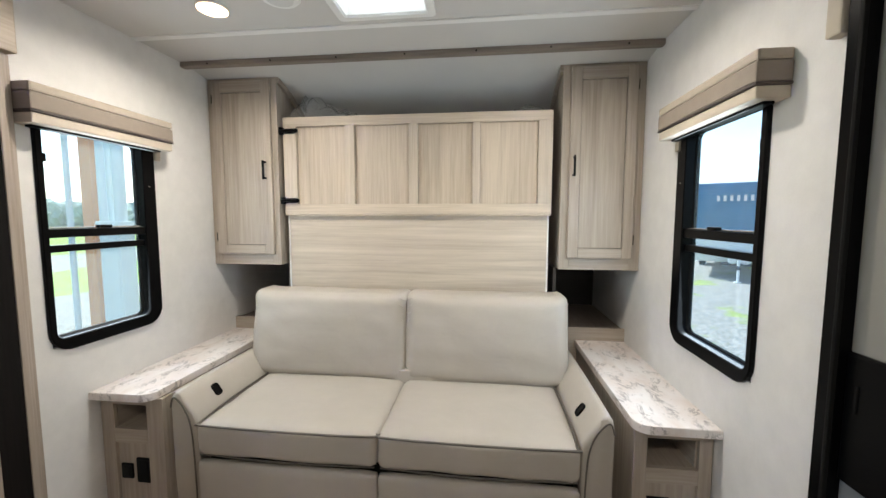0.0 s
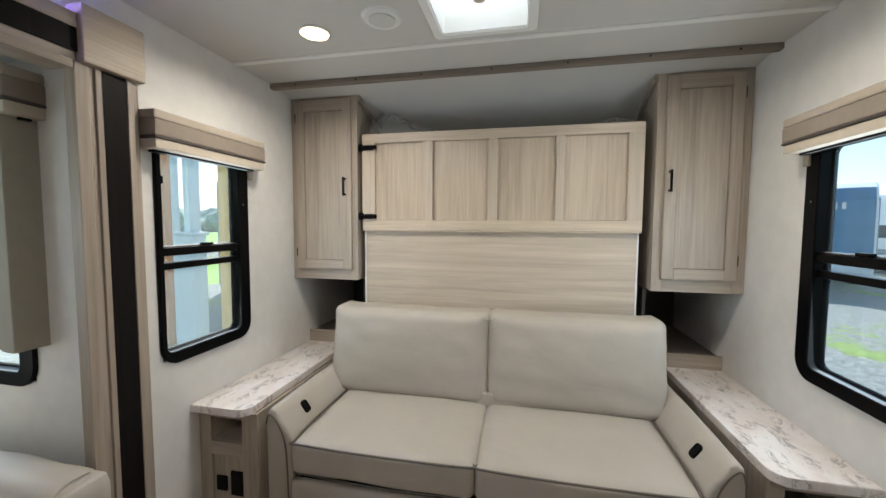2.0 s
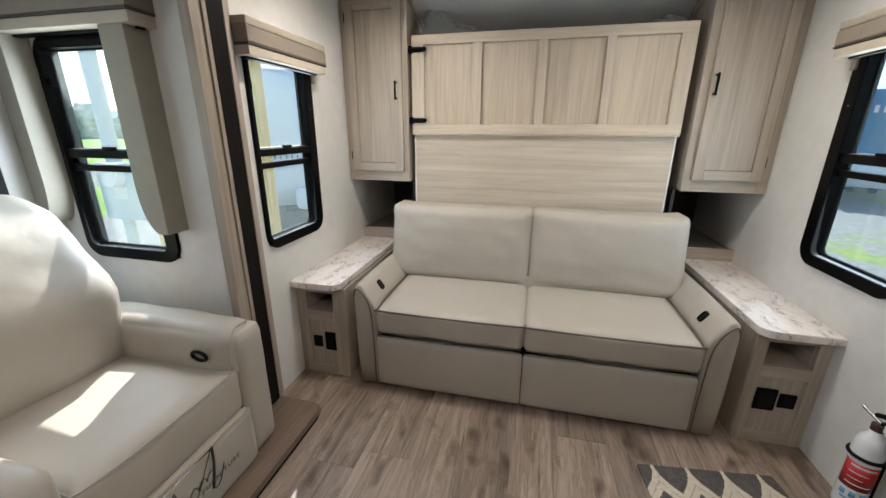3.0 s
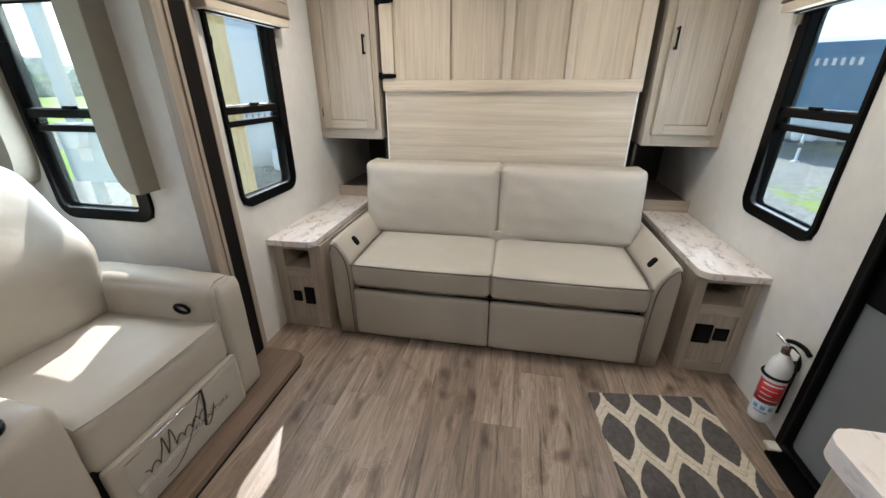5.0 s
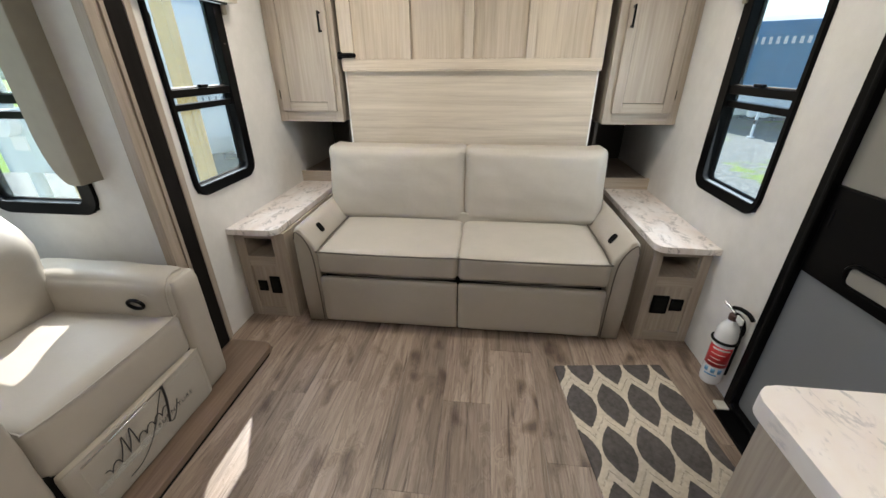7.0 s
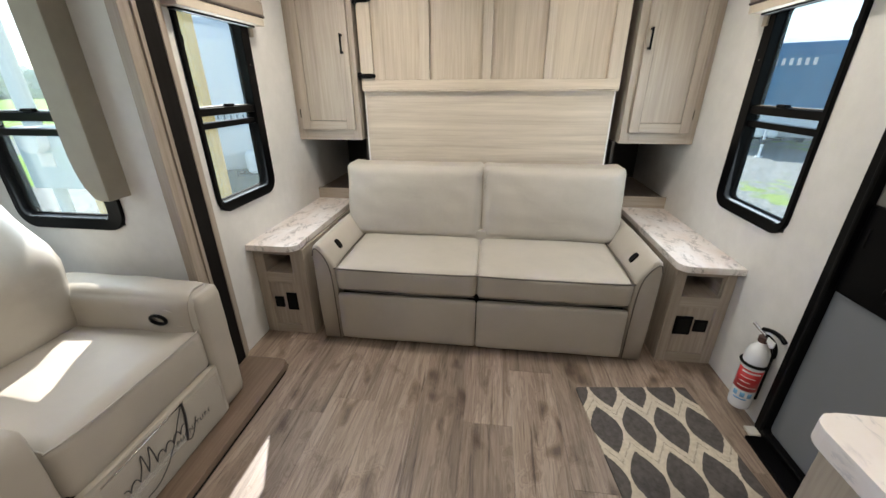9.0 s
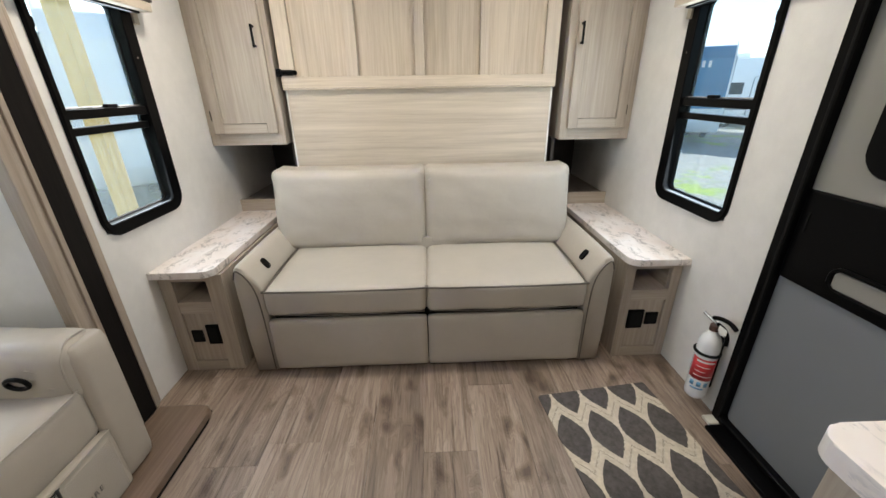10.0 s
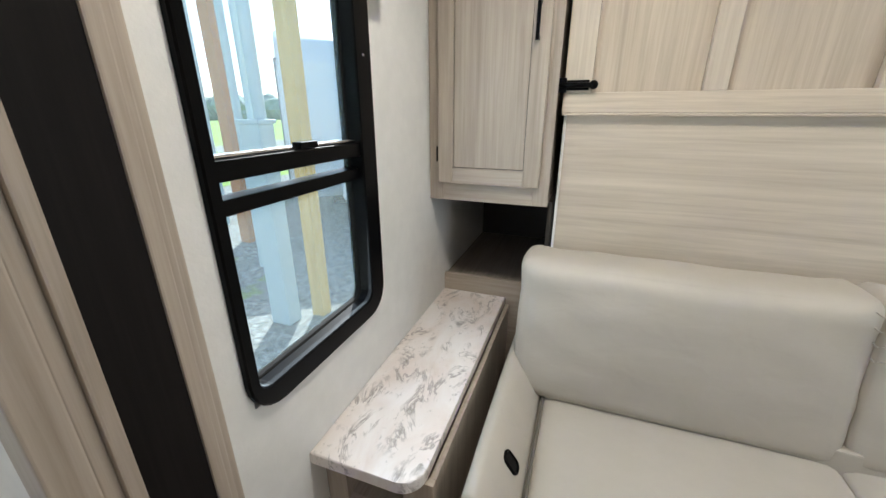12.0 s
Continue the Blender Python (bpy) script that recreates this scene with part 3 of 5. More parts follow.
part("corner_block", boxes((L, FACE + 0.018, 1.046, 1.232, 1.766, 1.935), bevel=0.004), WOOD_T, casing, "square greige corner block")
for z0, z1, d, e in ((1.742, 1.766, 0.0, 1.029), (1.766, 1.795, -0.01, 1.044)):
    part("header_lower", boxes((L - 0.05, FACE + d, -1.15, e, z0, z1), bevel=0.003), CASE_T, casing)
part("header_strip", boxes((L, FACE - 0.004, -1.15, 1.045, 1.795, 1.862)), WOOD_DARK, casing, "near-black header strip")
part("header_upper", boxes((FACE - 0.012, FACE, -1.15, 1.045, 1.862, 1.904), bevel=0.003), CASE_T, casing)
part("header_channel", boxes((L, FACE - 0.012, -1.15, 1.045, 1.862, 1.872)), WHITE, casing, "white light channel")
led = thing("led_strip", (L + 0.01, -0.2, 1.872), "violet accent light strip on the slide-out header", "light strip")
part("diffuser", boxes((L + 0.002, L + 0.012, -1.1, 0.98, 1.872, 1.884)), emitter("violet_glow", (0.26, 0.24, 1.0), 42.0), led)

bm = bmesh.new()
pts = [(-1.365, -1.9), (-1.135, -1.9), (-1.135, 1.13)] + [(-1.185 + 0.05 * math.cos(radians(a)), 1.15 + 0.05 * math.sin(radians(a))) for a in (0, 30, 60, 90)] + [(-1.365, 1.20)]
slab(bm, pts, 0.0, 0.034, Matrix(), 0.014)
setting("slide_sill", bm, MOULD_WOOD, "rounded brown woodgrain sill along the slide-out", "sill")
bm = bmesh.new()
tube(bm, [(-1.132, y, 0.002) for y in (-1.5, 1.12)] + [(-1.15, 1.185, 0.002), (-1.185, 1.203, 0.002), (-1.36, 1.203, 0.002)], 0.004, 6)
setting("sill_seal", bm, RUBBER, "dark rubber seal along the sill", "seal")

# ---- ceiling details ----
setting("ceiling_beam", boxes((L, R, 1.965, 2.004, 2.008, 2.037), bevel=0.008), BEAM, "greige wood beam across the ceiling", "beam")
setting("ceiling_batten", boxes((L, R, 1.700, 1.730, 2.029, 2.036), bevel=0.003), WHITE, "thin white batten over a ceiling seam", "trim")
for i in range(7):
    x = -1.25 + i * 0.34
    solid("beam_screw", rod(bmesh.new(), (x, 1.962, 2.02), (x, 1.967, 2.02), 0.004, 10), BLACK, (x, 1.965, 2.02), "small dark screw in the ceiling beam", "screw", "beam screws")
# sloping nose panel over the bed
bm = bmesh.new()
prev = None
prof = [(2.0, 2.034), (2.12, 2.02), (2.25, 1.985), (2.38, 1.93), (2.50, 1.85), (2.60, 1.75), (2.66, 1.62)]
for y, z in [(p.y, p.z) for p in smooth_path([(0, y, z) for y, z in prof], 3)]:
    row = [bm.verts.new((x, y, z)) for x in (L, R)] + [bm.verts.new((x, y + 0.01, z + 0.02)) for x in (L, R)]
    if prev:
        bm.faces.new((prev[0], prev[1], row[1], row[0]))
        bm.faces.new((prev[2], row[2], row[3], prev[3]))
    prev = row
setting("ceiling_nose", bm, CEIL, "curved off-white panel sloping down over the bed", "ceiling", True)


def downlight(x, y, r, watts):
    t = thing("ceiling_light", (x, y, CEILING - 0.012), "lit round recessed ceiling light with a warm glow", "light", "ceiling lights")
    bm = bmesh.new()
    m = Matrix.Translation((x, y, CEILING + 0.001)) @ Matrix.Rotation(math.pi, 4, "X")
    circ = [(math.cos(k * math.tau / 32), math.sin(k * math.tau / 32)) for k in range(32)]
    ring_solid(bm, [(a * (r + 0.004), b * (r + 0.004)) for a, b in circ], [(a * r, b * r) for a, b in circ], 0.0, 0.009, m, 0.003)
    part("trim_ring", bm, WHITE, t, "white trim ring", True)
    bm = bmesh.new()
    slab(bm, [(a * r * 0.99, b * r * 0.99) for a, b in circ], 0.001, 0.008, m)
    part("diffuser", bm, emitter("warm_disc", (1.0, 0.82, 0.62), 14.0), t)
    # emissive ring paints the warm halo round the lit disc
    bm = bmesh.new()
    ring_solid(bm, [(a * r, b * r) for a, b in circ], [(a * r * 0.80, b * r * 0.80) for a, b in circ], 0.006, 0.0105, m)
    part("halo_ring", bm, emitter("amber_halo", (1.0, 0.62, 0.34), 4.5), t, "glowing ring drawing the light's amber halo")
    lamp = area_lamp("ceiling_lamp", (x, y, CEILING - 0.02), (x, y, 0), 2 * r, 2 * r, watts, WARM)
    lamp.data.shape, lamp.data.spread = "DISK", radians(162)


downlight(-0.877, 1.523, 0.052, LAMP_W)
downlight(0.392, 1.486, 0.056, LAMP_W * 0.72)
# rear pair: unseen lights added as fill for the bed front and counter
downlight(-0.877, -0.35, 0.054, LAMP_W * REAR_FILL_GAIN * 0.32)
downlight(0.392, -0.35, 0.054, LAMP_W * REAR_FILL_GAIN * 1.3)
spk = thing("ceiling_speaker", (-0.583, 1.478, CEILING - 0.012), "round white flush ceiling speaker", "speaker")
bm = bmesh.new()
rod(bm, (-0.583, 1.478, CEILING - 0.010), (-0.583, 1.478, CEILING + 0.002), 0.066, 40, 0.076)
part("rim", bm, WHITE, spk, "", False)
part("grille", rod(bmesh.new(), (-0.583, 1.478, CEILING - 0.014), (-0.583, 1.478, CEILING - 0.009), 0.048, 36), plain("pale_mesh", (0.6, 0.6, 0.58), 0.6, 0, 0.1, 400, 0.5, 900), spk)
vent = thing("ceiling_vent", (-0.665, 0.842, CEILING - 0.015), "round off-white louvred ceiling air vent", "vent")
m = Matrix.Translation((-0.665, 0.842, CEILING + 0.001)) @ Matrix.Rotation(math.pi, 4, "X")
circ = [(math.cos(k * math.tau / 36), math.sin(k * math.tau / 36)) for k in range(36)]
bm = bmesh.new()
ring_solid(bm, [(a * 0.082, b * 0.082) for a, b in circ], [(a * 0.064, b * 0.064) for a, b in circ], 0.0, 0.016, m, 0.005)
part("rim", bm, WHITE, vent)
part("backing", slab(bmesh.new(), [(a * 0.066, b * 0.066) for a, b in circ], 0.0005, 0.003, m), BLACK, vent, "dark vent throat")
for k in range(7):
    yy = -0.051 + k * 0.017
    half = math.sqrt(0.064 ** 2 - yy ** 2)
    part("louvre", lbox(bmesh.new(), m, -half, half, yy - 0.004, yy + 0.004, 0.005, 0.013, 0.001), WHITE, vent)

# skylight with its crank
sk = thing("skylight", (-0.23, 1.475, CEILING - 0.01), "bright square roof vent skylight with a white frame", "skylight", "", "structure")
m = Matrix.Translation((-0.23, 1.475, CEILING + 0.002)) @ Matrix.Rotation(math.pi, 4, "X")
bm = bmesh.new()
ring_solid(bm, round_rect(-0.196, 0.196, -0.182, 0.182, 0.02), round_rect(-0.163, 0.163, -0.153, 0.153, 0.012), 0.0, 0.014, m, 0.004)
part("flange", bm, WHITE, sk)
bm = bmesh.new()
ring_solid(bm, round_rect(-0.166, 0.166, -0.156, 0.156, 0.012), round_rect(-0.160, 0.160, -0.150, 0.150, 0.010), -0.118, 0.006, m)
part("shaft", bm, WHITE, sk)
# dome emits light itself instead of letting daylight through
part("dome", lbox(bmesh.new(), m, -0.166, 0.166, -0.156, 0.156, -0.124, -0.118), emitter("dome_daylight_glow", (0.95, 1.0, 1.0), 1.3), sk, "white dome glowing in place of daylight")
bm = bmesh.new()
ring_solid(bm, round_rect(-0.125, 0.125, -0.09, 0.135, 0.05), round_rect(-0.118, 0.118, -0.083, 0.128, 0.045), -0.117, -0.108, m, 0.002)
part("dome_rib", bm, WHITE, sk)
bm = bmesh.new()
rod(bm, m @ Vector((0.0, 0.02, -0.11)), m @ Vector((0.0, 0.02, -0.02)), 0.008, 12)
rod(bm, m @ Vector((0.0, 0.02, -0.024)), m @ Vector((0.0, 0.02, -0.006)), 0.026, 20, 0.020)
part("crank_knob", bm, CHROME, sk, "grey crank knob")

# ---- wall bed ----
bed = thing("wall_bed", (-0.237, 2.2, 0.0), "closed fold-up wall bed in pale oak woodgrain", "bed")
Y0 = 2.190
stiles = [(-0.982, -0.905), (-0.622, -0.566), (-0.260, -0.210), (0.088, 0.130), (0.434, 0.507)]
for a, b in stiles:
    part("stile", boxes((a, b, Y0, Y0 + 0.022, 1.318, 1.752), bevel=0.0025), WOOD_V, bed)
part("top_rail", boxes((-0.982, 0.507, Y0, Y0 + 0.022, 1.752, 1.803), bevel=0.0025), WOOD_H, bed)
part("bottom_rail", boxes((-0.982, 0.507, Y0, Y0 + 0.022, 1.262, 1.318), bevel=0.0025), WOOD_H, bed)
part("ledge", boxes((-0.980, 0.505, Y0 - 0.003, Y0 + 0.03, 1.254, 1.261), bevel=0.002), WOOD_H, bed)
for (a0, a1), (b0, b1) in zip(stiles, stiles[1:]):
    part("panel", boxes((a1 + 0.0008, b0 - 0.0008, Y0 + 0.019, Y0 + 0.024, 1.3188, 1.7512)), WOOD_PANEL, bed)
    # dark backing draws the shadow line round each recessed panel
    part("shade_backing", boxes((a1 - 0.004, b0 + 0.004, Y0 + 0.024, Y0 + 0.030, 1.314, 1.756)), SHADOW, bed, "dark backing drawing the panel's shadow line")
part("lower_panel", boxes((-0.966, 0.490, 2.212, 2.232, 0.30, 1.256)), WOOD_LOW, bed, "pale lower panel with level grain")
for x in (-0.974, 0.490):
    part("edge_strip", boxes((x, x + 0.008, 2.206, 2.236, 0.30, 1.254), bevel=0.001), WHITE, bed, "white edge strip")
# coloured dark for the shade behind the panels
part("mattress_box", boxes((-0.975, 0.500, 2.232, 2.56, 0.28, 1.79)), SHADOW, bed, "back of the fold-up frame in painted-in shade")
for z in (1.726, 1.338):
    hb = part("latch", boxes((-1.003, -0.975, Y0 - 0.020, Y0 + 0.002, z - 0.020, z + 0.020), bevel=0.002), BLACK, bed, "black sliding bolt latch")
    part("latch_plate", boxes((-0.975, -0.912, Y0 - 0.008, Y0 + 0.001, z - 0.014, z + 0.014), bevel=0.002), BLACK, hb)
    bm = bmesh.new()
    rod(bm, (-0.998, Y0 - 0.016, z), (-0.905, Y0 - 0.016, z), 0.008, 12)
    bmesh.ops.create_uvsphere(bm, u_segments=12, v_segments=8, radius=0.013, matrix=Matrix.Translation((-0.900, Y0 - 0.014, z)))
    part("bolt", bm, BLACK, hb, "", True)

# crumpled plastic over the mattress top
film, tree, b = material("clear_film", 0.05)
b.inputs["Base Color"].default_value = (0.55, 0.57, 0.57, 1)
b.inputs["Transmission Weight"].default_value = 0.0
b.inputs["Alpha"].default_value = 0.26
random.seed(4)
bm = bmesh.new()
nx, ny = 120, 16
grid = []
for j in range(ny + 1):
    row = []
    for i in range(nx + 1):
        x, y = -0.96 + 1.44 * i / nx, 2.215 + 0.30 * j / ny
        end = math.exp(-((x + 0.88) / 0.11) ** 2) * 0.125 + math.exp(-((x + 0.70) / 0.13) ** 2) * 0.045 + math.exp(-((x - 0.40) / 0.09) ** 2) * 0.045
        c = abs(noise.noise(Vector((x * 16, y * 16, 1)))) * 0.06 + abs(noise.noise(Vector((x * 38, y * 38, 5)))) * 0.030
        z = 1.795 + math.sin(math.pi * min(1, j / ny * 2.2) * 0.5) * (0.012 + end) + c * (0.45 + 7 * end) * (j > 0)
        row.append(bm.verts.new((x, y, z)))
    grid.append(row)
for j in range(ny):
    for i in range(nx):
        bm.faces.new((grid[j][i], grid[j][i + 1], grid[j + 1][i + 1], grid[j + 1][i]))
solid("plastic_wrap", bm, film, (-0.24, 2.3, 1.795), "crumpled clear plastic wrap on top of the wall bed", "plastic wrap")
solid("mattress", cushion(-0.95, 0.47, 2.24, 2.54, 1.70, 1.805, 0.03, (0, 0, 0.01)), plain("grey_ticking", (0.42, 0.42, 0.42), 0.8), (-0.24, 2.39, 1.70), "grey mattress edge folded inside the wall bed", "mattress", smooth=True)

# ---- upper cabinets ----


def upper_cabinet(x0, x1, hinge_x, handle_x, inner_x, label):
    c = thing("wall_cabinet", ((x0 + x1) / 2, 2.40, 0.972), label, "cabinet", "cabinets beside the wall bed")
    part("body", boxes((x0 + 0.002, x1 - 0.002, 2.176, 2.655, 0.974, 2.032)), CAB_V, c)
    fy = 2.157
    for a, b in ((x0, x0 + 0.05), (x1 - 0.05, x1)):
        part("face_stile", boxes((a, b, fy, fy + 0.02, 0.972, 2.034), bevel=0.002), CAB_V, c)
    part("face_rail", boxes((x0 + 0.05, x1 - 0.05, fy, fy + 0.02, 1.96, 2.034), bevel=0.002), CAB_H, c)
    part("face_rail", boxes((x0 + 0.05, x1 - 0.05, fy, fy + 0.02, 0.972, 1.06), bevel=0.002), CAB_H, c)
    d0, d1 = (x0 + 0.036, x1 - 0.031) if x0 < -1 else (x0 + 0.038, x1 - 0.040)
    z0, z1 = 1.034, 1.995
    door = part("door", boxes((d0 + 0.0545, d1 - 0.0545, 2.1465, 2.152, z0 + 0.0545, z1 - 0.0645), bevel=0.001), CAB_V, c, "recessed-panel woodgrain door")
    # dark sheet behind the door panel, painting in its recess shadow
    part("shade_backing", boxes((d0 + 0.045, d1 - 0.045, 2.152, 2.1565, z0 + 0.045, z1 - 0.055)), SHADOW, door)
    for a, b in ((d0, d0 + 0.052), (d1 - 0.052, d1)):
        part("door_stile", boxes((a, b, 2.138, 2.157, z0, z1), bevel=0.004), CAB_V, door)
    for a, b in ((z0, z0 + 0.052), (z1 - 0.062, z1)):
        part("door_rail", boxes((d0 + 0.052, d1 - 0.052, 2.138, 2.157, a, b), bevel=0.003), CAB_H, door)
    bm = boxes((handle_x - 0.005, handle_x + 0.005, 2.108, 2.118, 1.452, 1.556), (handle_x - 0.005, handle_x + 0.005, 2.112, 2.140, 1.455, 1.466), (handle_x - 0.005, handle_x + 0.005, 2.112, 2.140, 1.542, 1.553), bevel=0.002)
    part("handle", bm, BLACK, door, "slim black bar handle")
    for z in (1.13, 1.90):
        part("hinge", boxes((hinge_x - 0.004, hinge_x + 0.004, 2.140, 2.158, z - 0.025, z + 0.025), bevel=0.001), BLACK, door, "small dark hinge")
    # sloping trim on the side towards the bed
    s = 0.016 if inner_x < 0 else -0.016
    bm = bmesh.new()
    prev = None
    for y, z in [(2.158, 2.012), (2.22, 1.995), (2.30, 1.965), (2.38, 1.925), (2.46, 1.875), (2.52, 1.825)]:
        row = [bm.verts.new((inner_x, y, z - 0.03)), bm.verts.new((inner_x + s, y, z - 0.03)), bm.verts.new((inner_x + s, y, z + 0.012)), bm.verts.new((inner_x, y, z + 0.012))]
        if prev:
            for k in range(4):
                bm.faces.new((prev[k], prev[(k + 1) % 4], row[(k + 1) % 4], row[k]))
        else:
            bm.faces.new(row)
        prev = row
    bm.faces.new(prev[::-1])
    part("cove_trim", bm, CAB_H, c, "sloping wood cove trim")
    return c


upper_cabinet(L + 0.001, -0.996, L + 0.035, -1.062, -0.996, "tall greige woodgrain cabinet hung beside the bed, door shut")
upper_cabinet(0.546, R - 0.001, R - 0.041, 0.604, 0.546, "tall greige woodgrain cabinet hung near the door, door shut")
# open cubbies under them, side and back coloured dark for the shade inside
for a, b, n in ((L, -0.99, -0.99), (0.54, R, 0.54)):
    c = thing("cubby_shelf", ((a + b) / 2, 2.48, 0.0), "open cubby with painted-in shade and a low woodgrain shelf lip", "shelf", "cubbies under the cabinets")
    part("lip", boxes((a, b, 2.312, 2.330, 0.0, 0.618), bevel=0.002), CAB_H, c)
    part("shelf_board", boxes((a, b, 2.330, BACK, 0.588, 0.606)), BEAM_T, c)
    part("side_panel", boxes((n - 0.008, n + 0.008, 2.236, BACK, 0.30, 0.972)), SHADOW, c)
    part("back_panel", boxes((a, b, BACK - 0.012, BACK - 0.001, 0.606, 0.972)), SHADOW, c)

# ---- end tables ----


def end_table(x0, x1, wall, inner, opening, recess, outlets, label):
    t = thing("end_table", ((x0 + x1) / 2, 1.9, 0.0), label, "end table", "end tables beside the sofa")
    fy = 1.452
    # carcass: two sides and boards round the cubby
    part("side_panel", boxes((x0, x0 + 0.014, fy + 0.018, 2.312, 0.0, 0.514)), CAB_V, t)
    part("side_panel", boxes((x1 - 0.014, x1, fy + 0.018, 2.312, 0.0, 0.514)), CAB_V, t)
    o0, o1, oz0, oz1 = opening
    part("cubby_box", boxes((o0 - 0.006, o0, fy + 0.018, 1.80, oz0 - 0.006, oz1 + 0.006), (o1, o1 + 0.006, fy + 0.018, 1.80, oz0 - 0.006, oz1 + 0.006),
         (o0, o1, fy + 0.018, 1.80, oz0 - 0.006, oz0), (o0, o1, fy + 0.018, 1.80, oz1, oz1 + 0.006), (o0 - 0.006, o1 + 0.006, 1.80, 1.806, oz0 - 0.006, oz1 + 0.006)), CAB_T, t, "open cubby")
    r0, r1, rz0, rz1 = recess
    part("face_stile", boxes((x0, min(o0, r0), fy, fy + 0.018, 0.0, 0.514), bevel=0.002), CAB_V, t)
    part("face_stile", boxes((max(o1, r1), x1, fy, fy + 0.018, 0.0, 0.514), bevel=0.002), CAB_V, t)
    a, b = min(o0, r0), max(o1, r1)
    part("face_rail", boxes((a, b, fy, fy + 0.018, oz1, 0.514), bevel=0.002), CAB_H, t)
    part("face_rail", boxes((a, b, fy, fy + 0.018, rz1, oz0), bevel=0.002), CAB_H, t)
    part("face_rail", boxes((a, b, fy, fy + 0.018, 0.0, rz0), bevel=0.002), CAB_H, t)
    part("lower_panel", boxes((a - 0.004, b + 0.004, fy + 0.012, fy + 0.024, rz0 - 0.004, rz1 + 0.004)), CAB_V, t)
    for u0, u1, z0, z1 in outlets:
        o = part("outlet_plate", boxes((u0, u1, fy + 0.004, fy + 0.013, z0, z1), bevel=0.003), BLACK, t, "black outlet plate")
        part("outlet_face", boxes((u0 + 0.012, u1 - 0.012, fy + 0.0015, fy + 0.006, z0 + 0.012, z1 - 0.012), bevel=0.002), RUBBER, o)
    bm = bmesh.new()
    lo, hi = min(wall, inner), max(wall, inner)
    r = 0.055
    if inner > wall:
        outline = [(lo, 2.312), (lo, 1.412)] + [(hi - r + r * math.sin(radians(k * 10)), 1.412 + r - r * math.cos(radians(k * 10))) for k in range(10)] + [(hi, 2.312)]
    else:
        outline = [(hi, 2.312), (lo, 2.312)] + [(lo + r - r * math.cos(radians(k * 10)), 1.412 + r - r * math.sin(radians(k * 10))) for k in range(10)] + [(hi, 1.412)]
    slab(bm, outline, 0.515, 0.546, Matrix(), 0.005)
    part("table_top", bm, MARBLE, t, "pale pink-white veined marble-look top")
    return t


end_table(L + 0.004, -1.122, L, -1.140, (-1.344, -1.205, 0.378, 0.482), (-1.337, -1.195, 0.052, 0.318), [(-1.330, -1.279, 0.160, 0.224), (-1.260, -1.197, 0.147, 0.252)], "narrow greige cabinet with a marble-look top below the window")
end_table(0.686, R - 0.003, R, 0.676, (0.730, 0.895, 0.374, 0.482), (0.730, 0.900, 0.052, 0.318), [(0.738, 0.815, 0.160, 0.262), (0.825, 0.885, 0.180, 0.246)], "narrow greige cabinet with a marble-look top near the door")

# ---- sofa ----
sofa = thing("sofa", (-0.224, 1.75, 0.0), "two-seat taupe leatherette reclining sofa with dark welting", "sofa")
part("base", boxes((-0.935, 0.490, 1.47, 2.06, 0.02, 0.33)), RUBBER, sofa, "dark hollow base")
part("seat_deck", boxes((-0.93, 0.488, 1.880, 2.05, 0.33, 0.50), (-0.236, -0.214, 1.432, 1.89, 0.33, 0.432), bevel=0.006), LEATHER, sofa)
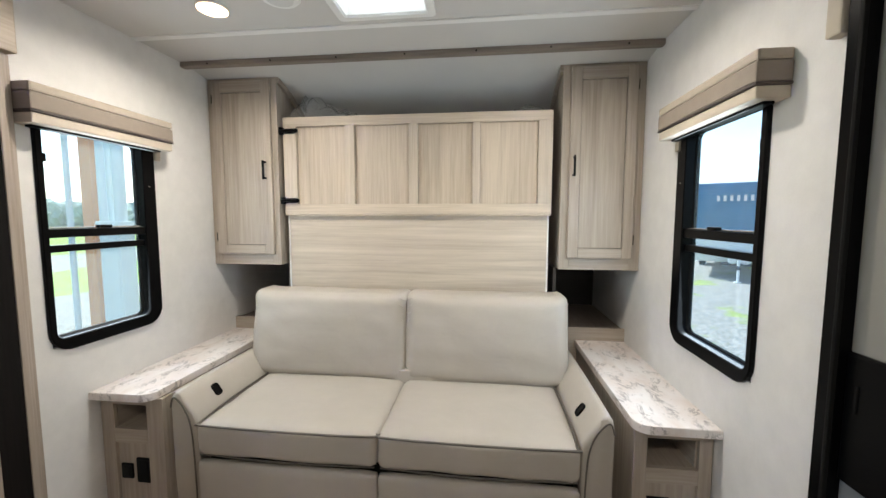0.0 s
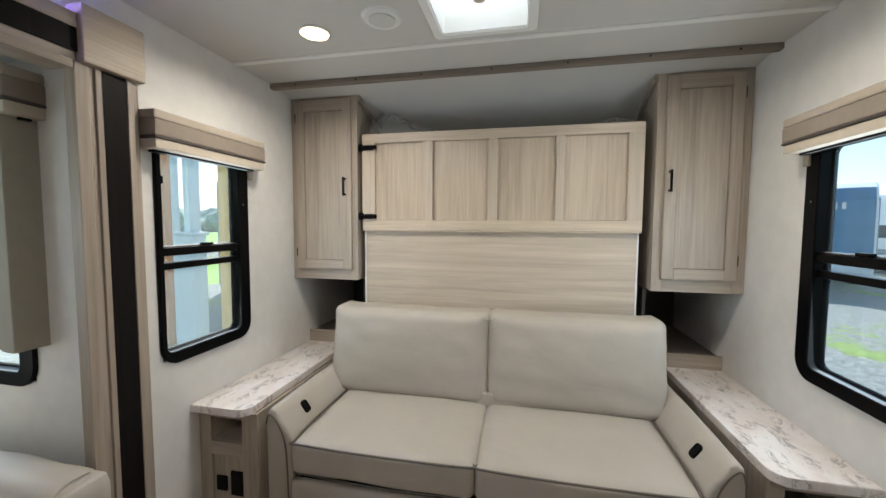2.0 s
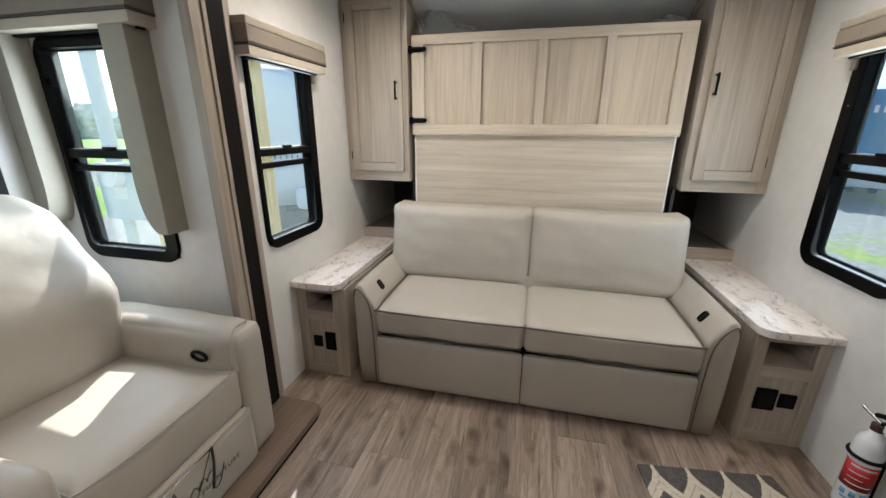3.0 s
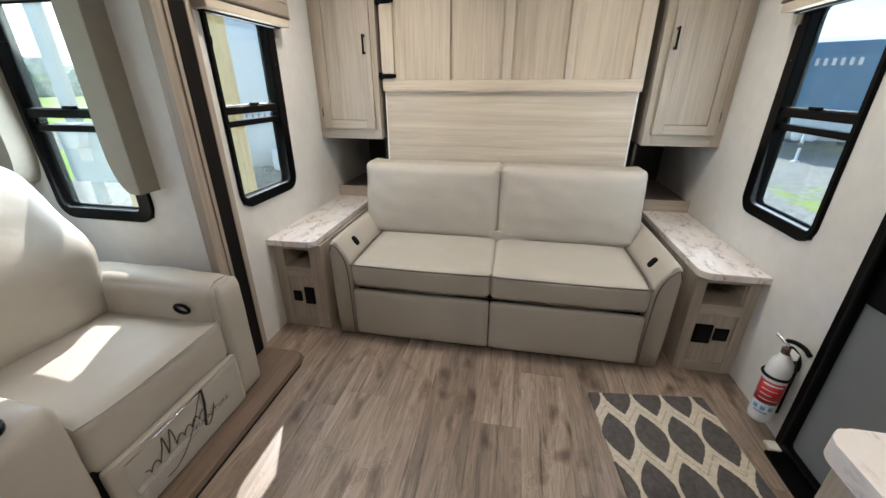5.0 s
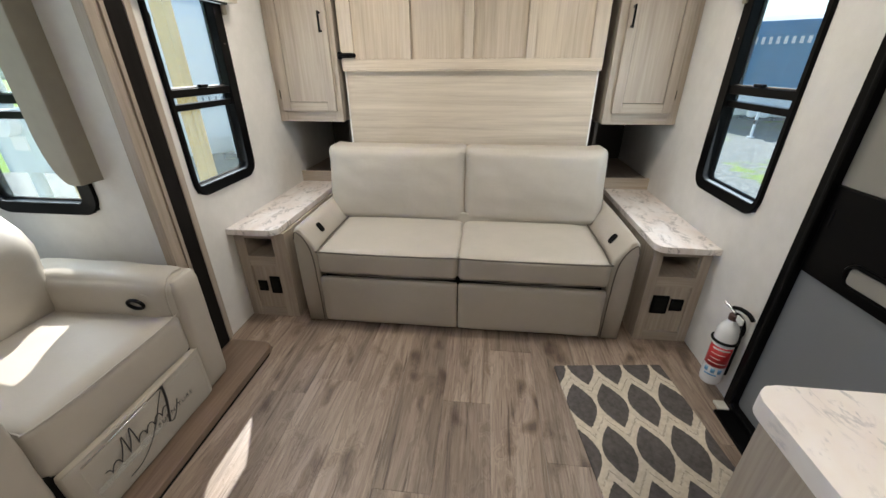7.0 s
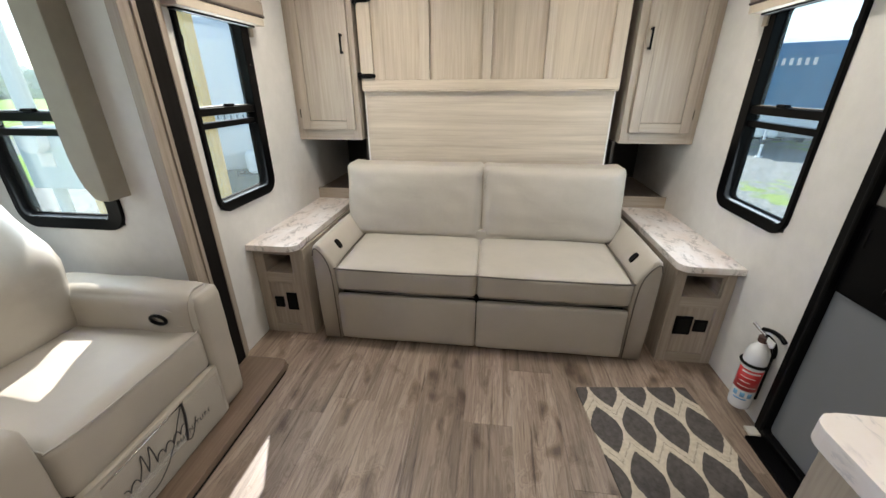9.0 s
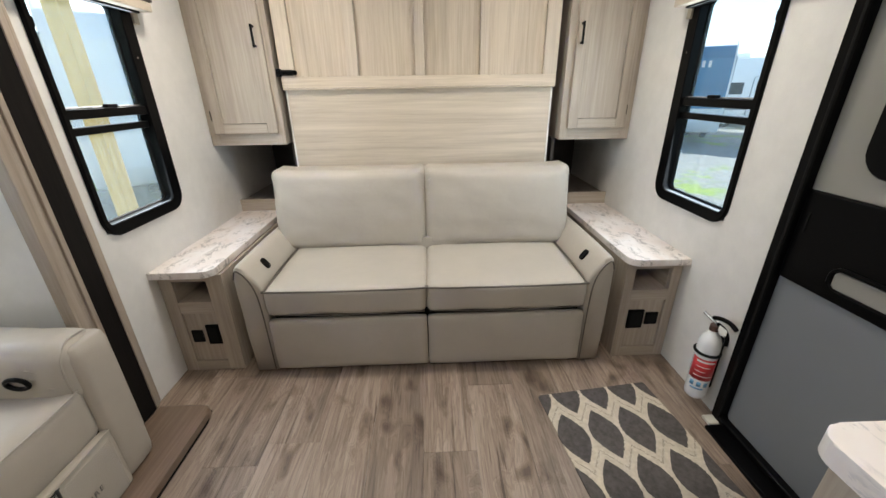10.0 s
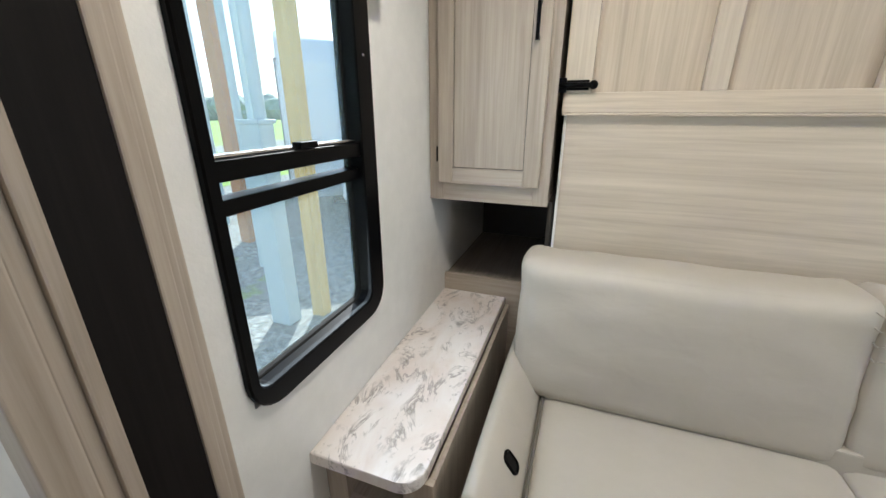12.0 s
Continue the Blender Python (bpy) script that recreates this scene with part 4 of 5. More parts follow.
for i, (a, b) in enumerate(((-0.944, -0.2265), (-0.2235, 0.500))):
    s = part("seat_cushion", cushion(a, b, 1.405, 1.93, 0.316, 0.450, 0.026, (0.004, 0.008, 0.022), 0, 20, 0.0035, i * 5 + 1), LEATHER, sofa, "", True)
    zf = 0.449
    near = [(a + 0.03, 1.410, zf - 0.008), ((a + b) / 2, 1.398, zf - 0.006), (b - 0.03, 1.410, zf - 0.008)]
    outer_a = [(a + 0.012, 1.90, 0.452), (a + 0.008, 1.60, 0.453), (a + 0.012, 1.425, zf - 0.004)] if i == 0 else [(a + 0.008, 1.44, zf - 0.012)]
    outer_b = [(b - 0.012, 1.425, zf - 0.004), (b - 0.008, 1.60, 0.453), (b - 0.012, 1.90, 0.452)] if i == 1 else [(b - 0.008, 1.44, zf - 0.012)]
    part("seat_welt", tube(bmesh.new(), smooth_path(outer_a + near + outer_b), 0.0045, 6), WELT, s, "darker piping", True)
    part("seat_welt", tube(bmesh.new(), smooth_path([(a + 0.01, 1.414, 0.322), ((a + b) / 2, 1.404, 0.320), (b - 0.01, 1.414, 0.322)]), 0.003, 6), WELT, s, "darker piping", True)
    bm = cushion(a - 0.086 if i == 0 else a, b if i == 0 else b + 0.052, 1.868, 2.045, 0.440, 0.866, 0.046, (0.009, 0.024, 0.010), 0.16, 22, 0.006, i * 7 + 2)
    # stuffed corners stand up a little
    xs, zs = [v.co.x for v in bm.verts], [v.co.z for v in bm.verts]
    for v in bm.verts:
        u = (2 * v.co.x - max(xs) - min(xs)) / (max(xs) - min(xs))
        w = (v.co.z - min(zs)) / (max(zs) - min(zs))
        ear = max(0.0, (abs(u) - 0.78) / 0.22) ** 1.5 * max(0.0, (w - 0.62) / 0.38) ** 1.5
        v.co += Vector((math.copysign(0.010, u) * ear, 0.004 * ear, 0.020 * ear))
        v.co.z -= 0.010 * (1 - u * u) * max(0.0, (w - 0.8) / 0.2)
    k = part("back_cushion", bm, LEATHER, sofa, "", True)
    e = b - 0.002 if i == 0 else a + 0.002
    bm = bmesh.new()
    for n, z in enumerate((0.835, 0.80, 0.765, 0.73)):
        d = (0.030 - 0.004 * n) * (-1 if i == 0 else 1)
        tube(bm, smooth_path([(e, 1.880 + 0.16 * (z - 0.455), z), (e + d * 0.5, 1.868 + 0.16 * (z - 0.455), z + 0.006), (e + d, 1.864 + 0.16 * (z - 0.455), z + 0.016)]), 0.0020, 5)
    part("gather", bm, LEATHER, k, "gathered pleats at the seam", True)
    f = part("footrest", cushion(a, b, 1.408, 1.446, 0.022, 0.294, 0.014, (0.0, 0.008, 0.0), 0, 12, 0.002, i + 9), LEATHER, sofa, "", True)
for s, xo, xi in ((1, -1.060, -0.945), (-1, 0.614, 0.502)):
    bm = bmesh.new()
    prof = [(xo + s * 0.010, 0.012), (xo + s * 0.002, 0.20), (xo, 0.42), (xo + s * 0.001, 0.515), (xo + s * 0.007, 0.545), (xo + s * 0.020, 0.561), (xo + s * 0.038, 0.556), (xo + s * 0.064, 0.527), (xo + s * 0.092, 0.487), (xi - s * 0.004, 0.455), (xi, 0.43), (xi, 0.012)]
    rows = []
    for y, grow in ((1.424, -0.012), (1.427, -0.004), (1.436, 0.0), (1.60, 0.003), (1.80, 0.003), (2.00, 0.0), (2.09, 0.0)):
        cx, cz = (xo + xi) / 2, 0.3
        rows.append([bm.verts.new((x + (grow if x > cx else -grow) * (1 if grow < 0 else 0.6), y, z + (grow * 0.8 if z > 0.4 else 0) + 0.002 * noise.noise(Vector((x * 20, y * 9, z * 12))))) for x, z in prof])
    for p, q in zip(rows, rows[1:]):
        for k in range(len(prof)):
            j = (k + 1) % len(prof)
            bm.faces.new((p[k], p[j], q[j], q[k]))
    bm.faces.new(rows[0])
    bm.faces.new(rows[-1][::-1])
    arm = part("arm", bm, LEATHER, sofa, "", True)
    part("arm_welt", tube(bmesh.new(), smooth_path([(xo + s * 0.004, 1.422, 0.50), (xo + s * 0.016, 1.420, 0.538), (xo + s * 0.034, 1.420, 0.534), (xo + s * 0.062, 1.419, 0.500), (xo + s * 0.084, 1.419, 0.445), (xo + s * 0.094, 1.419, 0.36), (xo + s * 0.098, 1.420, 0.20), (xo + s * 0.100, 1.421, 0.02)]), 0.003, 6), WELT, arm, "piping", True)
    # recline handle recess in the slope
    d = Vector((xi - s * 0.004 - xo - s * 0.038, 0, 0.455 - 0.556)).normalized()
    nrm = Vector((-d.z * s, 0, d.x * s))
    if nrm.z < 0:
        nrm = -nrm
    c = Vector((xo + s * 0.080, 1.575, 0.506))
    mm = Matrix(((0, d.x, nrm.x, c.x), (1, 0, 0, c.y), (0, d.z, nrm.z, c.z), (0, 0, 0, 1)))
    bm = bmesh.new()
    ring_solid(bm, round_rect(-0.019, 0.019, -0.028, 0.028, 0.015), round_rect(-0.014, 0.014, -0.023, 0.023, 0.011), -0.01, 0.008, mm, 0.002)
    h = part("recline_handle", bm, BLACK, arm, "black recline handle recess")
    part("handle_cup", slab(bmesh.new(), round_rect(-0.0145, 0.0145, -0.0235, 0.0235, 0.011), -0.008, 0.005, mm), BLACK, arm)

# ---- recliner in the slide-out ----
rec = thing("recliner", (-1.55, 0.6, 0.03), "taupe leatherette recliner with cup holder in the slide-out", "recliner")
part("base", boxes((-1.95, -1.26, 0.10, 0.96, 0.03, 0.28)), RUBBER, rec, "dark base")
part("seat_cushion", cushion(-1.80, -1.250, 0.312, 0.868, 0.255, 0.445, 0.03, (0.008, 0.002, 0.020), 0, 16, 0.004, 3), LEATHER, rec, "", True)
part("seat_welt", tube(bmesh.new(), smooth_path([(-1.70, 0.322, 0.45), (-1.30, 0.320, 0.446), (-1.262, 0.330, 0.436), (-1.247, 0.45, 0.434), (-1.244, 0.59, 0.436), (-1.247, 0.74, 0.436), (-1.258, 0.852, 0.438), (-1.30, 0.862, 0.446), (-1.70, 0.862, 0.45)]), 0.0032, 6), WELT_PALE, rec, "piping", True)
part("footrest", cushion(-1.262, -1.226, 0.318, 0.862, 0.036, 0.272, 0.012, (0.010, 0, 0), 0, 12, 0.002, 5), LEATHER, rec, "", True)
part("footrest_welt", tube(bmesh.new(), smooth_path([(-1.232, 0.322, 0.268), (-1.222, 0.59, 0.268), (-1.230, 0.858, 0.270)]), 0.003, 6), WELT_PALE, rec, "", True)
far = part("arm", cushion(-1.93, -1.246, 0.820, 0.994, 0.38, 0.592, 0.055, (0.0, 0.012, 0.008), 0, 16, 0.008, 8), LEATHER, rec, "", True)
part("arm_front", cushion(-1.330, -1.234, 0.856, 0.992, 0.034, 0.572, 0.030, (0.004, 0.0, 0.0), 0, 10, 0.002, 4), LEATHER, rec, "", True)
part("arm_side", boxes((-1.93, -1.28, 0.86, 0.985, 0.034, 0.42), bevel=0.01), LEATHER, rec)
part("arm_welt", tube(bmesh.new(), smooth_path([(-1.262, 0.842, 0.43), (-1.254, 0.832, 0.49), (-1.258, 0.846, 0.548), (-1.266, 0.89, 0.586), (-1.268, 0.950, 0.584)]), 0.003, 6), WELT_PALE, far, "", True)
bm = bmesh.new()
for k in range(3):
    tube(bm, smooth_path([(-1.285 - 0.012 * k, 0.822, 0.47 + 0.03 * k), (-1.31 - 0.01 * k, 0.818, 0.475 + 0.032 * k), (-1.335, 0.816, 0.472 + 0.034 * k)]), 0.0025, 5)
part("arm_pleat", bm, LEATHER, far, "gathered pleats", True)
bm = bmesh.new()
tube(bm, [(-1.355 + 0.030 * math.cos(a), 0.803 - 0.004 * math.sin(a), 0.507 + 0.020 * math.sin(a)) for a in [k * math.tau / 20 for k in range(20)]], 0.0065, 8, True)
part("recline_ring", bm, BLACK, far, "black pull ring", True)
# backrest, leaning back and narrowing at the top
bm = cushion(-0.30, 0.30, -0.11, 0.11, 0.0, 0.66, 0.09, (0.01, 0.05, 0.02), 0.0, 20, 0.008, 6)
for v in bm.verts:
    x, y, z = v.co
    t = max(0.0, min(1.0, z / 0.66))
    w = 1.0 - 0.20 * max(0, t - 0.35) ** 1.4
    fold = -0.018 * math.exp(-((z - 0.34) / 0.05) ** 2)
    # upright at the small of the back, then leaning well back to the headrest
    lean = 0.03 * t + 0.37 * max(0.0, t - 0.42) ** 1.25
    v.co = Vector((-1.83 - lean - (y + (fold if y < 0 else 0)), 0.588 + x * w, 0.39 + z * 1.0))
part("backrest", bm, LEATHER, rec, "plump headrest and back", True)
con = part("console", cushion(-1.95, -1.228, 0.03, 0.312, 0.034, 0.566, 0.05, (0.008, 0.0, 0.010), 0, 14, 0.003, 11), LEATHER, rec, "cup holder console arm", True)
part("console_pad", cushion(-1.96, -1.370, 0.02, 0.285, 0.545, 0.625, 0.035, (0.006, 0, 0.012), 0, 12, 0.004, 12), LEATHER, con, "", True)
bm = bmesh.new()
m = Matrix.Translation((-1.285, 0.178, 0.571))
ring_solid(bm, [(a * 0.058, b * 0.050) for a, b in circ], [(a * 0.050, b * 0.042) for a, b in circ], 0.0, 0.012, m, 0.003)
cup = part("cup_holder", bm, BLACK, con, "black cup holder rim", True)
part("cup_well", slab(bmesh.new(), [(a * 0.051, b * 0.043) for a, b in circ], 0.0, 0.006, m), RUBBER, con)
# clear tag on the footrest with a dark script mark drawn as strokes
tag = part("plastic_tag", boxes((-1.2148, -1.2140, 0.355, 0.832, 0.055, 0.258)), FILM_TAG, rec, "clear plastic tag with a dark script mark")
fx = -1.2125


def script(pts, r):
    part("mark_stroke", tube(bmesh.new(), smooth_path([(fx, y, z) for y, z in pts], 6), r, 5), INK, tag, "", True)


# a flowing script mark: small waves with two tall loops, a large swung stroke and a tail
wave = []
for k in range(48):
    a = k / 47
    tall = 0.060 * (math.exp(-((a - 0.30) / 0.022) ** 2) + math.exp(-((a - 0.43) / 0.022) ** 2))
    wave.append((0.400 + 0.245 * a + 0.005 * math.sin(a * 46), 0.168 + 0.016 * a + 0.012 * math.sin(a * 46 + 1.3) + tall))
script(wave, 0.0019)
script([(0.452, 0.086), (0.495, 0.088), (0.545, 0.118), (0.590, 0.170), (0.622, 0.225), (0.652, 0.272)], 0.0016)
script([(0.656, 0.273), (0.654, 0.215), (0.640, 0.145), (0.634, 0.123)], 0.0045)
script([(0.634, 0.123), (0.652, 0.116), (0.672, 0.138), (0.690, 0.178)], 0.0018)
word = bpy.data.curves.new("mark_word", "FONT")
word.body, word.size, word.extrude, word.space_character = "FURNITURE", 0.026, 0.0003, 1.28
holder = new("mark_word", word)
me = bpy.data.meshes.new_from_object(holder.evaluated_get(bpy.context.evaluated_depsgraph_get()))
bpy.data.objects.remove(holder)
bm = bmesh.new()
bm.from_mesh(me)
bpy.data.meshes.remove(me)
bm.transform(Matrix(((0, 0, 1, fx), (1, 0, 0, 0.592), (0, 1, 0, 0.140), (0, 0, 0, 1))))
part("mark_word", bm, INK, tag, "small spaced dark capitals")
# pale see-through band along the foot of the strokes
part("pale_band", boxes((-1.2136, -1.2131, 0.365, 0.640, 0.128, 0.152)), FILM_BAND, tag, "pale see-through band")
part("tag_edge", tube(bmesh.new(), [(-1.2150, 0.36, 0.259), (-1.2130, 0.46, 0.263), (-1.2140, 0.57, 0.267), (-1.2150, 0.665, 0.270)], 0.0022, 5), CHROME, tag, "shiny folded film edge", True)

# ---- entry door ----
door = thing("door_1", (R, 0.70, 0.02), "shut entry door, grey skin with black frame and latch band", "door", "", "structure")
bm = bmesh.new()
ring_solid(bm, round_rect(0.335, 1.062, 0.0, 1.875, 0.02), round_rect(0.395, 1.020, 0.035, 1.82, 0.02), -0.05, 0.022, PLANE_R, 0.005)
part("door_frame", bm, BLACK, door, "black door frame")
part("gasket", lbox(bmesh.new(), PLANE_R, 1.020, 1.030, 0.03, 1.83, 0.015, 0.028, 0.004), RUBBER, door)
part("lower_panel", lbox(bmesh.new(), PLANE_R, 0.395, 1.022, 0.034, 0.668, -0.04, -0.006, 0.004), GREY, door, "slate grey lower panel")
part("upper_panel", lbox(bmesh.new(), PLANE_R, 0.395, 1.022, 0.955, 1.822, -0.04, -0.006, 0.004), GREY_WARM, door, "warm grey upper panel")
band = part("latch_band", lbox(bmesh.new(), PLANE_R, 0.397, 1.019, 0.668, 0.955, -0.04, 0.004, 0.006), BLACK, door, "black latch band")
bm = bmesh.new()
ring_solid(bm, round_rect(0.60, 0.872, 0.695, 0.775, 0.036), round_rect(0.612, 0.860, 0.706, 0.764, 0.027), 0.0, 0.014, PLANE_R, 0.004)
part("handle_bezel", bm, BLACK, band)
part("handle_recess", lbox(bmesh.new(), PLANE_R, 0.615, 0.857, 0.709, 0.761, 0.002, 0.007, 0.002), GREY_WARM, band, "grey handle recess")
part("lock_slot", lbox(bmesh.new(), PLANE_R, 0.985, 0.990, 0.83, 0.89, 0.003, 0.008, 0.001), RUBBER, band)
bm = bmesh.new()
ring_solid(bm, round_rect(0.47, 0.905, 1.02, 1.72, 0.07), round_rect(0.515, 0.860, 1.065, 1.675, 0.045), -0.008, 0.012, PLANE_R, 0.004)
dw = part("door_window", bm, BLACK, door, "black rounded window frame")
part("pane", lbox(bmesh.new(), PLANE_R, 0.51, 0.865, 1.06, 1.68, -0.006, -0.002), plain("dark_tinted_glass", (0.05, 0.055, 0.06), 0.08), dw, "dark tinted pane")
setting("door_sill", boxes((0.862, R, 0.335, 1.008, -0.002, 0.014), bevel=0.005), BLACK, "black door threshold", "sill")
solid("door_catch", boxes((0.885, 0.930, 1.014, 1.058, 0.0, 0.013), bevel=0.003), plain("pale_plastic", (0.55, 0.54, 0.48), 0.5), (0.91, 1.05, 0.0), "small pale plastic catch beside the threshold", "catch")
solid("wall_bracket", boxes((R - 0.032, R, 1.066, 1.105, 1.640, 1.80), bevel=0.005), CREAM, (R - 0.016, 1.085, 1.640), "small beige bracket on the wall above the door", "bracket")

# ---- kitchen counter ----
ctr = thing("kitchen_counter", (0.66, -0.29, 0.0), "greige low cabinet with a white marble-look worktop by the door", "counter")
part("cabinet_side", boxes((0.392, R - 0.001, -0.90, 0.318, 0.0, 0.731), bevel=0.002), CAB_V, ctr)
bm = bmesh.new()
outline = [(R - 0.001, -0.92), (R - 0.001, 0.348)] + [(0.372 + 0.045 - 0.045 * math.sin(radians(k * 10)), 0.348 - 0.045 + 0.045 * math.cos(radians(k * 10))) for k in range(10)] + [(0.372, -0.92)]
slab(bm, outline[::-1], 0.733, 0.771, Matrix(), 0.003)
part("worktop", bm, MARBLE_WHITE, ctr, "white marble-look worktop with grey veins")

# ---- rug ----
rug = thing("rug", (0.51, 0.85, 0.0), "dark grey rug with a cream leaf lattice", "rug")
bm = bmesh.new()
slab(bm, round_rect(-0.251, 0.251, -0.40, 0.40, 0.01, 3), 0.0, 0.0065, Matrix(), 0.002)
ob = link("woven_mat", bm, RUG, (0, 0, 0))
ob.parent = rug
rug.matrix_basis = pose(0.547, 0.8325, 0.0, 0, 0, 6.8)

# ---- fire extinguisher ----
ext = thing("fire_extinguisher", (0.893, 1.135, 0.045), "white fire extinguisher with a red label on the wall", "fire extinguisher")
ex, ey = 0.893, 1.135
prof = [(0.0, 0.050), (0.030, 0.050), (0.038, 0.058), (0.040, 0.075), (0.040, 0.300), (0.038, 0.322), (0.030, 0.343), (0.018, 0.358), (0.015, 0.372)]
bm = bmesh.new()
rows = [[bm.verts.new((ex + r * math.cos(k * math.tau / 28), ey + r * math.sin(k * math.tau / 28), z)) for k in range(28)] for r, z in prof[1:]]
for a, b in zip(rows, rows[1:]):
    for k in range(28):
        bm.faces.new((a[k], a[(k + 1) % 28], b[(k + 1) % 28], b[k]))
bm.faces.new(rows[0][::-1])
bm.faces.new(rows[-1])
part("cylinder", bm, WHITE_GLOSS, ext, "", True)


def wrap(name, a0, a1, z0, z1, r, mat, label=""):
    bm = bmesh.new()
    n = 12
    cols = []
    for k in range(n + 1):
        a = radians(a0 + (a1 - a0) * k / n)
        cols.append([bm.verts.new((ex + q * math.cos(a), ey + q * math.sin(a), z)) for q, z in ((r, z0), (r, z1), (r - 0.002, z1), (r - 0.002, z0))])
    for p, q in zip(cols, cols[1:]):
        for k in range(4):
            bm.faces.new((p[k], p[(k + 1) % 4], q[(k + 1) % 4], q[k]))
    bm.faces.new(cols[0])
    bm.faces.new(cols[-1][::-1])
    return part(name, bm, mat, ext, label, True)


RED = plain("red_label", (0.50, 0.03, 0.035), 0.45, 0, 0.06)
wrap("red_label", 165, 305, 0.150, 0.250, 0.0408, RED, "red printed label")
for k in range(4):
    wrap("label_bar", 195, 285 - (k % 3) * 18, 0.234 - k * 0.022, 0.2365 - k * 0.022 + (0.005 if k == 0 else 0), 0.0414, WHITE)
for k in range(3):
    wrap("blue_mark", 188 + k * 36, 210 + k * 36, 0.118, 0.140, 0.0408, plain("blue_print", (0.16, 0.36, 0.58), 0.5))
wrap("blue_mark", 196, 262, 0.104, 0.111, 0.0408, plain("blue_print", (0.16, 0.36, 0.58), 0.5))
bm = bmesh.new()
tube(bm, [(ex + 0.043 * math.cos(k * math.tau / 28), ey + 0.043 * math.sin(k * math.tau / 28), 0.272) for k in range(28)], 0.006, 8, True)
part("strap", bm, RUBBER, ext, "black rubber strap", True)
part("wall_bracket", boxes((R - 0.012, R, ey - 0.012, ey + 0.016, 0.09, 0.33), bevel=0.003), BLACK, ext)
bm = bmesh.new()
rod(bm, (ex, ey, 0.370), (ex, ey, 0.392), 0.017, 20)
part("neck", bm, plain("dull_bronze", (0.12, 0.07, 0.06), 0.4, 0.5), ext, "dull red neck ring")
bm = bmesh.new()
rod(bm, (ex - 0.012, ey + 0.055, 0.418), (ex, ey - 0.012, 0.400), 0.006, 12)
part("nozzle", bm, CHROME, ext, "bare metal nozzle")
bm = bmesh.new()
tube(bm, smooth_path([(ex - 0.004, ey + 0.012, 0.418), (ex, ey - 0.02, 0.432), (ex + 0.004, ey - 0.06, 0.436), (ex + 0.006, ey - 0.088, 0.426)]), 0.0085, 8)
part("lever", bm, BLACK, ext, "black squeeze lever", True)
bm = bmesh.new()
tube(bm, smooth_path([(ex, ey - 0.01, 0.404), (ex + 0.002, ey - 0.045, 0.398), (ex + 0.004, ey - 0.062, 0.375), (ex + 0.004, ey - 0.066, 0.345)]), 0.008, 8)
part("carry_handle", bm, BLACK, ext, "", True)
part("gauge_tag", boxes((ex - 0.012, ex - 0.008, ey - 0.068, ey - 0.030, 0.388, 0.412), bevel=0.001), WHITE, ext, "white inspection tag")

# ---- outdoors ----
GROUND = -0.9


def ground_material():
    """Pale crushed gravel with weeds, turning to meadow away from the yard."""
    m, tree, b = material("gravel_and_grass", 0.95)
    v = coords(tree)
    sep = tree.nodes.new("ShaderNodeSeparateXYZ")
    tree.links.new(v, sep.inputs["Vector"])
    stones = ramp(tree, noise_of(tree, v, 16, 6, 0.75), [(0.32, (0.07, 0.07, 0.065)), (0.5, (0.21, 0.21, 0.20)), (0.70, (0.42, 0.42, 0.40))])
    grass = ramp(tree, noise_of(tree, v, 6, 6, 0.7), [(0.3, (0.13, 0.19, 0.035)), (0.7, (0.26, 0.34, 0.07))])
    field = ramp(tree, noise_of(tree, v, 0.4, 4, 0.6), [(0.3, (0.15, 0.27, 0.03)), (0.7, (0.24, 0.38, 0.045))])
    patch = ramp(tree, noise_of(tree, v, 0.55, 5, 0.65), [(0.56, (0, 0, 0)), (0.62, (1, 1, 1))])
    edge = math_of(tree, "ADD", sep.outputs["X"], math_of(tree, "MULTIPLY", noise_of(tree, v, 0.3, 4), 4.0))
    lawn = math_of(tree, "LESS_THAN", edge, -9.5)
    lane = math_of(tree, "MULTIPLY", math_of(tree, "LESS_THAN", edge, -15.0), math_of(tree, "GREATER_THAN", edge, -22.0))
    lawn = math_of(tree, "SUBTRACT", lawn, lane, clamp=True)
    near = mix(tree, patch, stones, grass)
    tree.links.new(mix(tree, lawn, near, field), b.inputs["Base Color"])
    bump(tree, b, noise_of(tree, v, 40, 5, 0.7), 0.7, 0.02)
    return m


setting("ground", boxes((-900, 900, -900, 900, GROUND - 0.2, GROUND)), ground_material(), "pale gravel yard running into green meadow", "ground")

PINE = wood("treated_pine", (0.52, 0.31, 0.08), (0.68, 0.44, 0.14), (0.78, 0.54, 0.22), "z", 0.8)
STAIN = wood("orange_pine", (0.42, 0.14, 0.045), (0.56, 0.22, 0.08), (0.66, 0.31, 0.13), "z", 0.8)
GALV = plain("pale_grey_paint", (0.50, 0.60, 0.64), 0.5, 0.0, 0.05, 6)
SHELL = plain("white_gelcoat", (0.74, 0.77, 0.79), 0.3, 0, 0.03, 1.5)
NAVY = plain("navy_gelcoat", (0.10, 0.29, 0.50), 0.3, 0, 0.1, 1.5)
TYRE = plain("tyre_rubber", (0.025, 0.025, 0.026), 0.8)
TRIM_GREY = plain("grey_band", (0.22, 0.25, 0.28), 0.5)


def post(x, y, w, top, mat, label):
    bm = boxes((x - w / 2, x + w / 2, y - w / 2, y + w / 2, GROUND, top), bevel=0.008)
    return solid("utility_post", bm, mat, (x, y, GROUND), label, "post", "utility posts")


post(-3.50, 4.02, 0.145, 4.2, PINE, "tall square yellow pine utility post in gravel")
